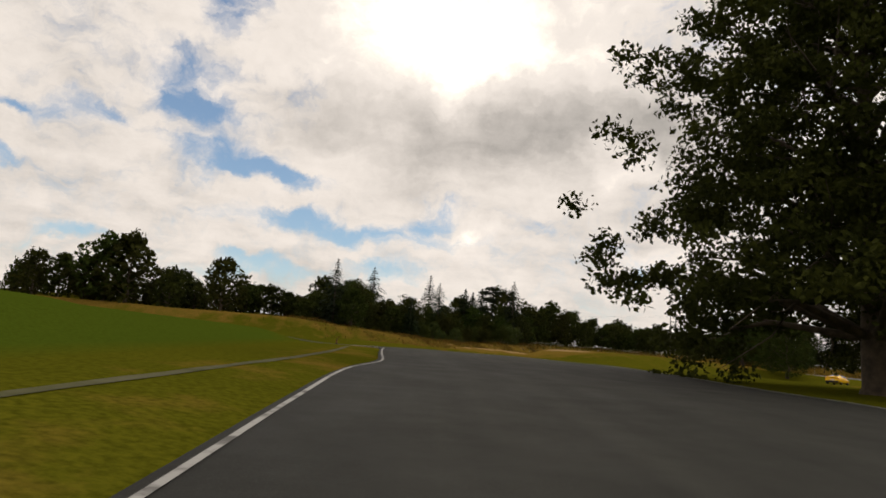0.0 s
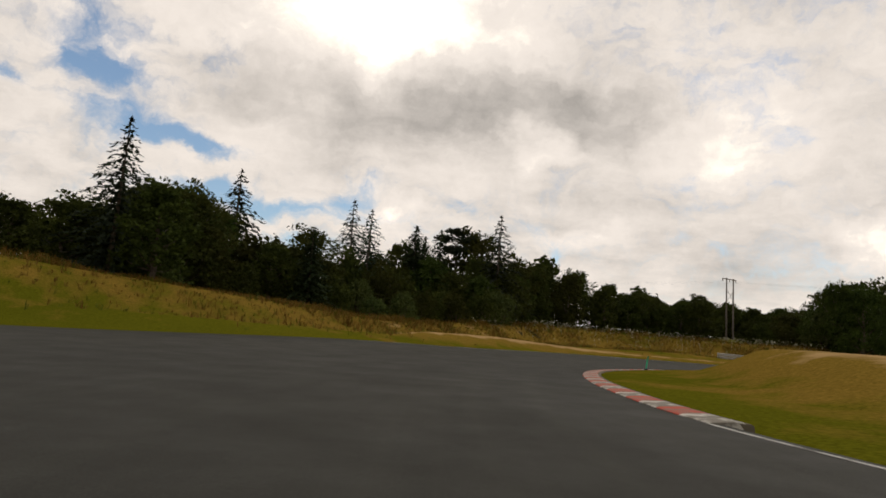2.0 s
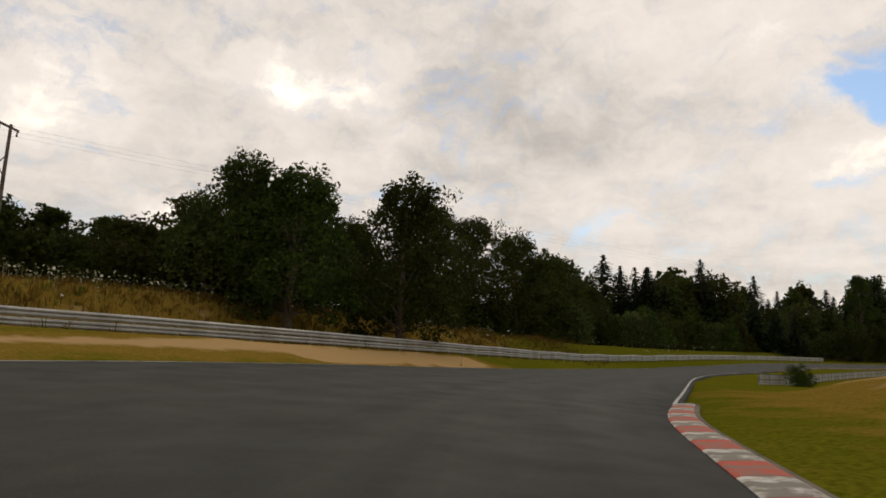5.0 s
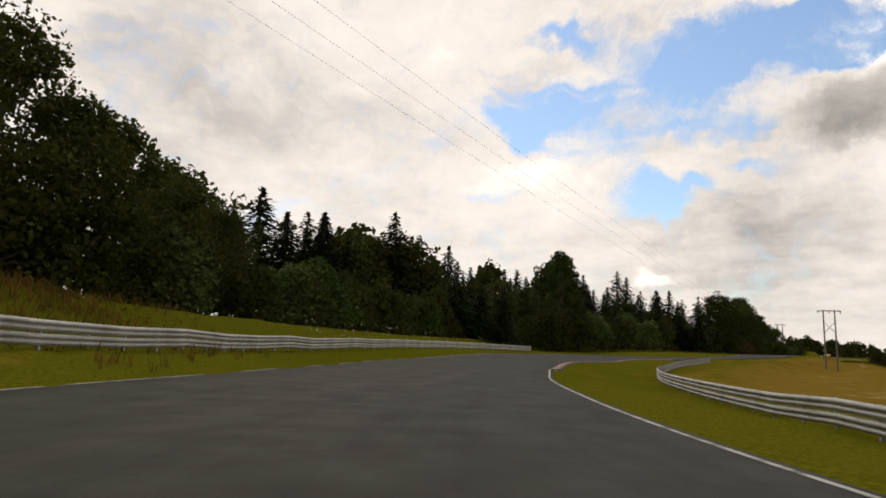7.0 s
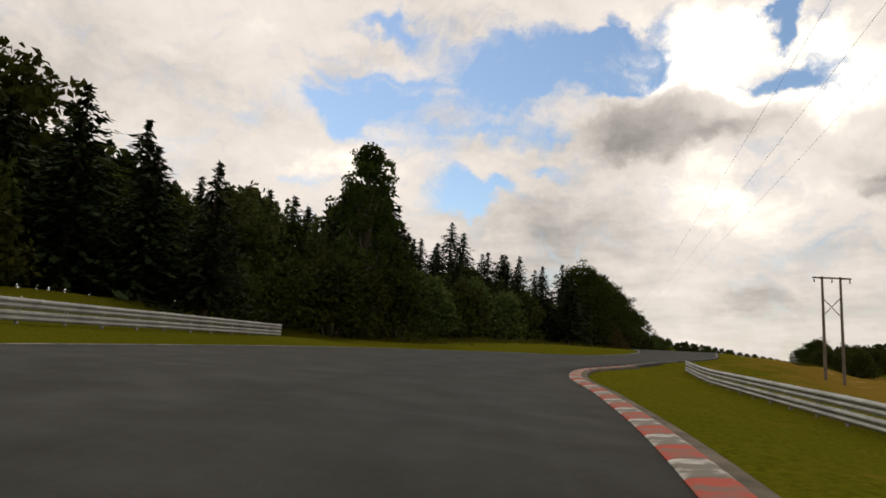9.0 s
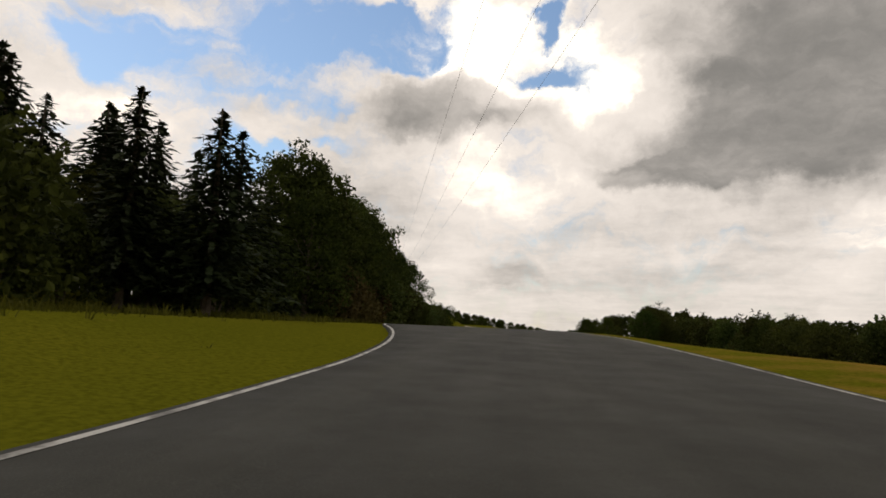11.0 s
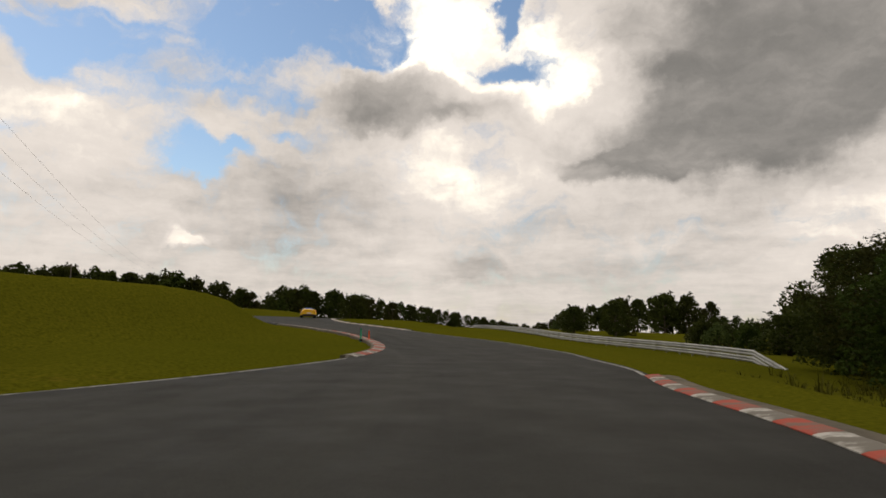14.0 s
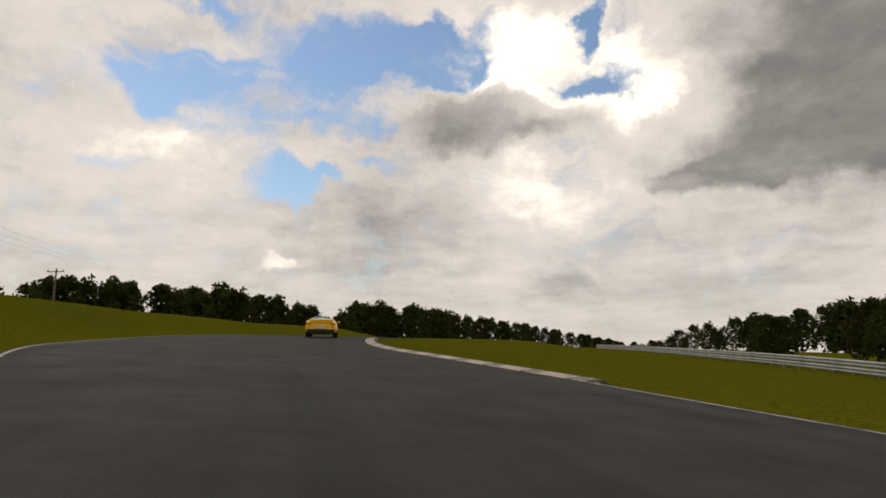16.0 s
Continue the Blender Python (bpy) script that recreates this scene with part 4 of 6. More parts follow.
plant("spruce", [(-3.4, 114.6, 8.2), (8.2, 135, 11.2), (97, 139.7, 13.3), (155.6, 133.8, 13.5), (176.8, 128.2, 16.2), (192.4, 124.2, 18.8), (177.7, 119.7, 13.1), (188, 106.2, 10.9), (187.9, 102.6, 12.4), (187.6, 98.5, 9.2), (187.3, 95, 10.1), (178.7, 132.2, 20.1), (192.1, 112.8, 20.3), (190.9, 130.3, 19.1), (216.9, 100.9, 19), (179.7, 125.6, 14.7), (183.9, 123.7, 17.8), (173.9, 134.8, 15), (224.9, 95.1, 15.8), (228.7, 86.8, 16.2), (227.7, 82, 14.5), (226.8, 77.7, 16.4), (229, 65.8, 12.4), (227.5, 61.1, 10.5), (230.7, 54.5, 11.9), (229.1, 50.5, 10.8), (231.8, 44.3, 12.1), (229.9, 40.5, 11.5), (251.6, 51.4, 20.2), (253.4, 48.2, 19)])
plant("spruce", [(221, 87, 13.2), (221.9, 80.7, 12.2), (251.3, 45.2, 15.1), (249.4, 41.3, 15.1), (234.4, 61.4, 12.3), (253.2, 40, 15.7), (253.4, 36.1, 16.1), (253.7, 32.3, 14.1), (253.9, 24.9, 15), (224.3, 71.2, 10), (239.3, 64.1, 14.9), (246.6, 56.1, 15.2), (420.6, -59.1, 11.3), (474, -56.7, 16.8), (10.8, 147.2, 11.8), (13.1, 147, 12.9), (157.5, 131.1, 13.3), (180.4, 123.4, 17.3), (182.5, 126.1, 17.6), (219.9, 83.4, 12.5), (227.2, 67.6, 11.9), (233.1, 82.9, 16.8), (242.5, 33.5, 14.5), (216.8, 97.8, 13.1), (248.8, 61.8, 18.3), (232.2, 75.8, 18.7), (223.2, 73.7, 19.1), (256.1, 61.2, 20.4)])
plant("broad", [(-44, 97.5, 6.8), (-42, 104, 5.5), (-35.6, 99, 9.2), (-33.5, 107.2, 5.6), (-29.4, 108.5, 5.8), (-27.2, 114.3, 3.5), (-26.3, 124.8, 4.2), (-13.5, 101.8, 6.9), (-3.7, 137.7, 5.9), (7.7, 147.5, 10.1), (30.4, 154.6, 9.3), (36.4, 153.2, 8.1), (44.6, 151, 5.8), (54.8, 147.4, 6.3), (71.9, 139.4, 9.8), (60.1, 99.9, 9.9), (57.2, 89.7, 9.8), (-15.9, 116.7, 8.4), (-13, 119.5, 6.9), (38.1, 158, 8.9), (43.2, 156, 7.3), (49.4, 158.7, 6.8), (56.8, 160.6, 5.4), (-13.8, 113.1, 8.3), (32.7, 158, 10.4), (55, 164.6, 7.3), (28.1, 147.6, 8.4), (33.8, 148.7, 8.5), (39.9, 149.4, 7), (48, 153, 6)])
plant("broad", [(54.1, 155.2, 4.6), (54, 151.3, 5.9), (58, 151, 6.4), (75.1, 161.6, 4.6), (81.1, 162.9, 5.8), (73.2, 149.6, 5.2), (80.3, 131.1, 12.6), (70, 163.1, 6.4), (76.7, 155.8, 5.6), (80, 152.9, 6.2), (84.8, 150.7, 11.1), (88.9, 145.4, 11.9), (93, 142.8, 9.2), (101.7, 139, 14), (111.1, 137.4, 14.4), (120.4, 134.7, 14.2), (130.2, 133, 12.6), (125.1, 133.2, 12.1), (137.4, 130.7, 10.2), (144.2, 129.4, 9.8), (181.3, 118.6, 12.7), (249.1, 19.7, 11.6), (190.4, 121.3, 14.8), (187.3, 117.4, 14.5), (202.6, 108.3, 12.5), (207.7, 105.4, 13), (248.9, 24.6, 15.3), (251, 17, 11.3), (215.1, 75.4, 9.2), (243.4, 26.3, 10.5)])
plant("broad", [(255.5, 10.6, 10.8), (262.1, 1.4, 3.8), (410.4, -138.9, 9.2), (412.6, -157.1, 8.1), (413.6, -175.9, 6.7), (436.4, -230.6, 5.6), (317.3, -124.1, 5.7), (299.7, -111.5, 6.7), (263.1, -85, 6.3), (253.7, -77.8, 5.1), (245.3, -69.9, 5.4), (238.6, -61.2, 5.9), (232.3, -57.4, 5.9), (246.6, -34.9, 5.4), (247.8, -39.1, 6.2), (250.5, -42.7, 6.3), (248.8, -43.6, 4.1), (310.8, -113.5, 5), (294.5, -100, 5.9), (257.7, -59, 3.2), (249.7, -55.6, 4.4), (248.9, -50.6, 4.8), (245.1, -47.5, 5), (239.5, -44.7, 5.4), (422.4, -50.2, 10.6), (419.2, -64.3, 9.7), (423.4, -74.7, 10.7), (421.6, -79.9, 10.8), (425.4, -89.7, 12.2)])
plant("broad", [(428.2, -100.6, 11.2), (430.5, -111.4, 9.7), (449.4, -134.7, 8.5), (459.1, -145.9, 13.2), (454.3, -153.2, 12.6), (454.3, -165.4, 12.4), (453.6, -177.9, 11), (452.1, -190.5, 9.5), (450, -203.2, 9.1), (452, -221, 8.5), (451, -241, 6.7), (459.2, -270.7, 5.7), (445.8, -298, 4.7), (384.8, -231.6, 8.8), (368, -223.5, 9.1), (359.7, -227.7, 10.1), (343.3, -218.2, 12.5), (331.1, -214.8, 12.4), (330.9, -239.6, 6.6), (323, -258.2, 5.6), (309.8, -261.5, 6.8), (297.4, -263.9, 5.4), (475.5, -41.3, 17.8), (485.2, -74, 17.7), (493.6, -96.9, 17.3), (494.7, -114.6, 17.8), (495.1, -131.4, 16.1), (502.2, -148.4, 14.4), (500, -166.4, 16.3), (498.6, -181.1, 15.9)])
plant("broad", [(394.8, -239.8, 8.7), (371.4, -234.3, 11.2), (353.4, -224.9, 12), (338.2, -213.9, 12.9), (-66.4, 97, 7.8), (-62.1, 97.1, 7.6), (-58.1, 97.2, 7.4), (-54.5, 96.7, 10.9), (-50.8, 96.6, 11.9), (-44.3, 103.8, 6.8), (-33.1, 113.9, 5.5), (-20.9, 108.7, 6), (-22.4, 123.8, 9), (-7, 137.5, 6.7), (25.1, 147.2, 9.2), (49.8, 164.4, 7), (52.4, 163.8, 7.9), (53.8, 159.7, 5), (62.2, 175, 7.4), (59.7, 160.7, 6.5), (62.2, 160, 7.5), (64.8, 159.5, 5.7), (67.3, 158.6, 5.8), (79, 177.7, 8.7), (81.9, 176.9, 7.1), (70.9, 148.5, 5.6), (-26.5, 109, 4.9), (-29.2, 130.8, 5.5), (-13.4, 125.6, 7.7), (-9.6, 137.8, 7.3)])
plant("broad", [(18.9, 148.2, 12.2), (84.7, 176.1, 7), (86.9, 175.3, 7.4), (88.4, 173.3, 7.7), (80, 158.6, 6.3), (85.8, 162.6, 6.9), (88.7, 160.4, 9.7), (82.7, 174.5, 6.7), (78.5, 166.6, 5.8), (83.4, 157.8, 6.7), (83.5, 155.3, 9.9), (87.5, 147.7, 11.6), (73.5, 136.1, 11.1), (90.3, 141.9, 9.5), (194.6, 119.9, 16.3), (195.1, 117.4, 15.9), (200.8, 109.9, 16.7), (224.2, 104.1, 16.5), (231, 90.8, 14.7), (227.7, 74.5, 18), (155.4, 137.5, 15.4), (160.7, 138.2, 16.1), (244.2, 87.6, 18.8), (457.3, -142.6, 13.3), (497.1, -176.9, 17.2), (453.2, -159.9, 13.1), (409.1, -135.6, 9.4), (493.1, -208.7, 14.8), (489.9, -218.1, 13.6), (448.7, -199.7, 9.6)])
plant("broad", [(201.1, 119.8, 17.7), (199.4, 117.6, 16.7), (239, 67.9, 12), (449.9, -159.8, 12.8), (453.2, -172.8, 12.3), (490.5, -211.4, 14.3), (452.2, -215.1, 8.9), (238.4, 72.9, 19.1), (233.2, 73.1, 18.2), (237.2, 70.2, 13.4), (256.5, 13.7, 12.9), (449.3, -223.8, 7.9), (483.8, -268.5, 9), (263.7, 8.9, 14.1), (453.5, -212, 9.4), (446.8, -226, 7.4), (461.5, -265.9, 6.4), (487.5, -305, 6.6), (229.9, -60.9, 5.5), (228.4, -63, 5.5), (226.8, -65.2, 5.6), (225.2, -67.4, 5.7), (250.9, 22.3, 13.8), (252.9, 14.3, 12), (268.2, 7.6, 15.9), (503.4, -162.7, 13.6), (491.2, -300.8, 7.6), (455.7, -273.5, 5), (480.3, -311.5, 5.1), (469.3, -327.1, 5.9)])
plant("broad", [(442, -300.8, 6.4), (342.1, -243, 14.6), (236.3, -63.3, 6), (265.5, 0.8, 6), (417.9, -61, 10.9), (414.7, -63.2, 10.6), (425.1, -72, 12), (442.9, -85, 14), (496.4, -112, 19.2), (428, -86.2, 13.1), (500, -125.6, 17.6), (454.3, -237.4, 7.6), (483.5, -307.7, 5.9), (504.6, -347.3, 5.7), (473, -317.5, 4.8), (340.1, -220.2, 13.6), (261, -86.4, 5.9), (250.4, -57, 5.3), (256, -86.3, 6.1), (246.1, -53.8, 5.5), (470.2, -52.4, 14.6), (466.7, -55.5, 14.8), (419.5, -52.8, 11.2), (432.8, -109.1, 10.5), (498.3, -152.9, 9.6), (451.7, -196.8, 10), (508.1, -343.5, 6.6), (529.5, -384.4, 6.4), (523.5, -389.7, 5.5), (370.3, -220.9, 9.7)])
plant("broad", [(336, -249.1, 12.3), (332.8, -252.8, 7.2), (329.4, -255.9, 7.2), (246.3, -37.6, 5.5), (423, -56.8, 11.5), (368.9, -236.7, 11.5), (451.4, -131.7, 8.8), (499.9, -173.6, 16.3), (515.4, -399.4, 7.4), (439.2, -303.4, 9.9), (-20.6, 104.5, 5.2), (-16.1, 109, 8), (-13.4, 108.9, 6.2), (-12.1, 110.6, 5.9), (-7, 116, 5.3), (-4, 121, 6.5), (10.2, 133.8, 6.9), (12.6, 133.6, 5.6), (16.8, 134.1, 5.8), (17.2, 136.8, 6.1), (20.9, 137, 6.5), (20.2, 140.6, 7.8), (23.1, 140.4, 6.7), (24.4, 144.7, 8.2), (27.1, 145.3, 5.1), (29.2, 149.3, 5.6), (195.9, 102.6, 9), (197.7, 97.4, 8.1), (201.4, 98, 9.1), (207.2, 91.1, 7.5)])
plant("broad", [(213.2, 86.6, 9.5), (216.9, 83.4, 7.1), (221.3, 76.9, 9.8), (232.3, 61.1, 7.5), (235.7, 58.9, 8.3), (237.5, 55.8, 8.2), (237.9, 53.6, 9.9), (244.3, 50, 8.1), (244.3, 46.8, 9), (245.7, 41.7, 8.1), (250.1, 37.3, 8.3)])
plant("broad", [(258.9, 8.1, 9.4), (262.4, 4.1, 7.2), (266.9, 12.6, 11.5), (272.4, 4.6, 9)])
plant("broad", [(259.4, 2.1, 7.6), (257.2, 6, 8.6)])
plant("broad", [(57, 157, 5.6), (61, 158.4, 5.3), (66, 158.5, 5.6), (70, 156, 5.6), (52, 156.4, 5.8), (75, 156, 6)])
plant("pine", [(15.8, 148.4, 13.6)])
plant("slim", [(207.1, 80, 19)])
plant("poplar", [(214, 94.5, 11), (206, 95.8, 10.4), (208.4, 92.5, 12), (210.6, 88.4, 11.8), (214.4, 83.7, 10.9), (217.1, 79.8, 9.9)])
plant("bush", [(-24.2, 109, 3.6), (5.2, 127.6, 4.8), (247.2, -68.2, 4.9), (397.7, -237.6, 5), (334.3, -281.9, 6.8), (320.1, -261, 6.1), (316.8, -264.1, 6.1), (313.5, -267.4, 6.1), (305.2, -266.1, 5.9), (300.4, -261, 5.7), (520.2, -393.9, 5.5), (374.2, -216.5, 6.8), (-121.5, 105.4, 5.3), (-117.4, 104.1, 4.3), (-112.2, 105.4, 3.3), (-104.5, 102.4, 4.3), (-101.1, 103.4, 5.8), (-96.7, 102.7, 3.1), (-94.6, 106.4, 4.1), (-92.2, 104.4, 3.1), (-88.6, 104.6, 4.5), (-85, 103.9, 3.7), (-80.4, 104.2, 3.1), (-75.3, 105.4, 4.9), (-74.3, 107.3, 5.6), (-71, 104.8, 5.2), (-65, 107.4, 4.3), (-60.9, 106.5, 3.9), (-58.3, 107.6, 5.5), (-55, 106.7, 3.1)])
plant("bush", [(-52.4, 107.8, 4.2), (-49.1, 107.1, 5.1), (-43.5, 106.7, 4.3), (-40.5, 108.7, 4.6), (-37.4, 108, 3.1), (-35.2, 109.4, 5.8), (-26.3, 111.8, 3.2), (-22.7, 112.3, 3.7), (-19.4, 113.8, 4.7), (-16.2, 112.5, 4.6), (-8.4, 118.5, 5.2), (-5.5, 119, 4.7), (-1.2, 122.7, 3.2), (3.5, 129.8, 4.8), (5.7, 130.1, 3.7), (6.9, 135.1, 5.6), (11.7, 138.7, 5.4), (12, 141.6, 5), (13.9, 140.7, 3), (19.4, 143.9, 3.3), (21.9, 146.4, 3.2), (23.2, 149, 3.5), (27, 151.2, 4.4), (30.6, 151.2, 3.1), (34.4, 151.6, 3.6), (41, 153, 5.5), (50.3, 151.1, 4.6), (58.4, 152.7, 4.5), (63.6, 148.2, 3.5), (64.9, 146.6, 3.7)])
plant("bush", [(71.5, 145.2, 5.2), (2.9, 119.6, 2.5), (6, 120.5, 3.2), (8.1, 122.7, 3.3), (9.1, 124.6, 3), (11.4, 127.8, 3.7), (15, 132.8, 3.4), (18, 132.9, 3.7), (22.4, 136.2, 2.4), (67.8, 144.8, 3.7), (71.4, 141.4, 5.9), (73.5, 142.1, 4.1), (75.2, 140.9, 6.4), (79.8, 142.7, 5.7), (80, 139.6, 3.6), (84.5, 141.4, 5.6), (87.6, 138.6, 3.6), (89.1, 137.9, 5.5), (94.2, 139.9, 4.2), (98.6, 139.8, 6.7), (104, 138.1, 5.5), (108.3, 137.6, 6.8), (114.6, 136.3, 4.4), (120, 136.7, 6.3), (123.1, 134.3, 6.1), (127.8, 134.7, 6), (133.9, 130.2, 6.5), (135.7, 131.3, 3.9), (139.2, 130.4, 4.5), (144.4, 125.3, 4.9)])
plant("bush", [(144.5, 127, 3.8), (149.9, 123.5, 6.4), (151.1, 122.2, 6.3), (154.2, 120.7, 7.5), (155.5, 119.7, 4.9), (159.5, 121.5, 4), (160.6, 117.6, 5.3), (164.5, 119.3, 7.1), (166.6, 118.7, 6.3), (167.5, 115, 6.1), (169, 113.3, 5.3), (173.3, 112.2, 5.8), (177.7, 110.1, 5.9), (177.6, 107.9, 5.7), (180.5, 105.4, 6), (183.9, 107.6, 7.2), (190.6, 101.9, 4.5), (190.7, 99.4, 3.5), (190.8, 97.2, 3.9), (195.2, 94.7, 3.9), (194.7, 92.9, 4.4), (197.8, 90.8, 4.2), (199.2, 88.8, 5.6), (203.1, 85, 6.2), (201.7, 84, 7), (204.7, 82.7, 6.3), (204.3, 81, 6.1), (206.7, 76, 7), (208.8, 77, 7.1), (211.3, 75.9, 5.4)])
plant("bush", [(213.1, 71.7, 7.3), (214.9, 68, 4.5), (216.9, 64.8, 5.8), (219.6, 63.5, 6.4), (222.6, 61, 7.5), (223, 55.8, 7), (225.6, 57, 6), (226.2, 52, 6.9), (227, 50.4, 4.2), (230.9, 47.2, 4.5), (235, 41.8, 7.1), (237.5, 40.8, 7.5), (236.4, 37.4, 6.1), (240.5, 34.4, 4.1), (244.3, 31.7, 5.6), (245.3, 28.9, 7.3), (246.2, 26.2, 6.5), (246.2, 23.7, 7.4), (248.4, 22.7, 4), (250.8, 19.1, 4.2), (251.9, 16.4, 6.4), (253.2, 12, 6.4), (255.8, 7.9, 5.3), (256.3, 6.1, 4.8), (257.2, 4.1, 4.8), (202.3, 15, 3.6), (203.3, 12.9, 3.7), (207.7, 13.8, 2.6), (206.2, 10.7, 3.6), (207.4, 7, 3.7)])
plant("bush", [(211.7, 7.9, 3), (212.5, 3.3, 3.4), (215.4, -1.2, 3.5), (216.2, -5.3, 4.2), (219, -5.5, 3.8), (220.4, -7.5, 4), (221.4, -9.8, 4.1), (221.6, -12.2, 3.9), (221.8, -15.6, 4.2), (225, -18.2, 4.4), (228.1, -21.4, 4.5), (226.2, -21.7, 4.2), (228.1, -23.3, 4.3), (230.1, -24.7, 3.8), (229.4, -29.4, 5.1), (232.9, -31.4, 4.3), (235.8, -32.8, 4.8), (237.2, -34.6, 3.5), (236.7, -36.6, 5.2), (238.5, -38.7, 5.1), (241.4, -43.4, 4), (241.2, -46, 4.5), (242.1, -50, 5.3), (244.6, -51.5, 3.7), (248.3, -53.1, 4), (245.8, -56.7, 3.9), (249.5, -58.4, 3.6), (250, -60.1, 5.5), (252.3, -61.1, 4.7), (253, -65.4, 3.6)])
plant("bush", [(255.3, -67.8, 5.5), (258.5, -68.6, 3.6), (257.9, -71.4, 4), (259.4, -70.6, 3.9), (260.4, -72, 4.9), (265.9, -75.8, 2.9), (267.4, -80.4, 2.9), (270.7, -78.8, 3), (270.3, -81.4, 3), (273.3, -82.5, 3), (275, -84.7, 3), (171, 17.9, 7.4), (176.6, 13.3, 7.8), (174.9, 7.9, 7.8), (182.3, 6.6, 5.3), (184.8, -1, 6.6), (188.9, -6.1, 5.7), (190.4, -4.6, 7.3), (192.8, -9.3, 5.4), (198.4, -17.5, 5), (202.7, -21.3, 5.6), (206.1, -21.6, 5.9), (208.6, -27.9, 5.3), (206.7, -29.9, 7.1), (213.8, -34.6, 5.5), (212.6, -43.4, 5.4), (213.2, -47.1, 6.8), (215.3, -49.3, 5.9), (219.8, -52.8, 6), (222.6, -59, 6.2)])
plant("bush", [(223.9, -60.2, 5.1), (231.2, -64.9, 5.1), (234.8, -71.6, 6.3), (233.5, -77.3, 5.5), (242.7, -80.1, 6.4), (246.1, -79.3, 6), (246.1, -85.5, 6.4), (248, -87.9, 6.5), (258.4, 1.4, 3.5), (259.6, -1.6, 3.4), (260.8, -4.3, 3.6), (261.6, -6.3, 3.4), (92, 104.2, 1.6)])
plant("bush", [(-8.5, 108.4, 3.2), (-1.2, 117.5, 3.4), (1.4, 121.6, 3.6), (12.5, 125.6, 3.4), (16.6, 129.4, 3.8), (-14, 104.8, 3.4), (18.6, 131.6, 4.4), (-0.4, 126.4, 5.4), (3.6, 125.2, 4.6)])
plant("broad", [(3.8, 134.5, 6.6), (17.8, 140.5, 8.4), (-16.5, 109.8, 6.4)])
plant("thuja", [(242.9, 23.1, 4.8), (245, 20.6, 4.6), (247, 18.1, 4.3), (248.9, 15.5, 3.8)])
for _list in PROTO.values():
    for _t, _h in _list:
        if _t.name not in _used:
            for _c in list(_t.children):
                bpy.data.objects.remove(_c)
            bpy.data.objects.remove(_t)


# ---- the old oak beside the start ----
def oak():
    rng = np.random.default_rng(77)
    t = thing("oak_tree", "huge old oak with a broad dark crown beside the track", "tree", "", 17.6, 13.6, land_at(17.6, 13.6) - 0.1)
    wood = [limb([(0, 0, -0.5), (0.05, 0, 0.4), (0.0, 0.1, 2.5), (0.2, 0.1, 6), (0.1, 0.3, 11), (0, 0, 17)], [0.95, 0.62, 0.5, 0.46, 0.3, 0.1], 12)]
    pts = []
    for i in range(60):
        u = i / 59
        z = 2.0 + 17.9 * u
        a = i * 2.399
        out = (8.9 * math.sin(math.pi * min(1, 0.35 + 0.62 * u)) ** 0.6) * rng.uniform(0.45, 1.0)
        c = np.array([math.cos(a) * out, math.sin(a) * out, z])
        st = np.array([0, 0, max(2.2, z - 2.5)])
        mid = st * 0.45 + c * 0.55 + np.array([0, 0, 0.6])
        wood.append(limb([st, mid, c], [0.2, 0.11, 0.03], 6))
        for _ in range(3):
            tip = c + rng.normal(size=3) * 1.4
            wood.append(limb([mid, (mid + tip) / 2 + rng.normal(size=3) * 0.2, tip], [0.06, 0.04, 0.015], 4))
        r = rng.uniform(1.6, 2.4)
        for _ in range(15):
            off = rng.normal(size=3) * r * 0.68
            pts.append(ball_points(rng, 88, c + off, (1.0, 1.0, 0.6), 0.1))
    for _ in range(95):
        a, q, z = rng.uniform(0, 2 * math.pi), rng.uniform(0.8, 7.5), rng.uniform(3.0, 9.5)
        pts.append(ball_points(rng, 130, (math.cos(a) * q, math.sin(a) * q, z), (1.5, 1.5, 0.8), 0.1))
    v, f = join(wood)
    raw_part("trunk", v, f, MAT["bark"], t, "thick furrowed grey-brown trunk", True)
    v, f = leaves(np.vstack(pts), 0.14, rng)
    raw_part("crown", v, f, MAT["leaf_oak"], t)


oak()

# ---- white edge lines and kerbs ----
from mathutils.bvhtree import BVHTree

_road = bpy.data.objects["road"].data
ROAD = BVHTree.FromPolygons([v.co for v in _road.vertices], [p.vertices for p in _road.polygons])


def road_z(x, y):
    hit = ROAD.ray_cast(Vector((x, y, 60)), Vector((0, 0, -1)))
    return hit[0].z if hit[0] is not None else bank_at(x, y)


def nearest(e, x, y):
    return int(((e[:, 0] - x) ** 2 + (e[:, 1] - y) ** 2).argmin())


def edge_line(e, a, b, label, wide=0.10, inset=0.0):
    """Painted line along an edge curve between two places."""
    i, j = nearest(e, *a), nearest(e, *b)
    c = e[i:j + 1]
    g = np.gradient(c, axis=0)
    n_ = np.stack([-g[:, 1], g[:, 0]], 1) / np.linalg.norm(g, axis=1)[:, None]
    p, q = c + n_ * (inset - wide / 2), c + n_ * (inset + wide / 2)
    zp = np.array([road_z(*r) for r in p]) + 0.006
    zq = np.array([road_z(*r) for r in q]) + 0.006
    ob = strip("trim", q, p, zq, zp, MAT["white_line"])
    return tagged(ob, label, "road marking", kind="structure")


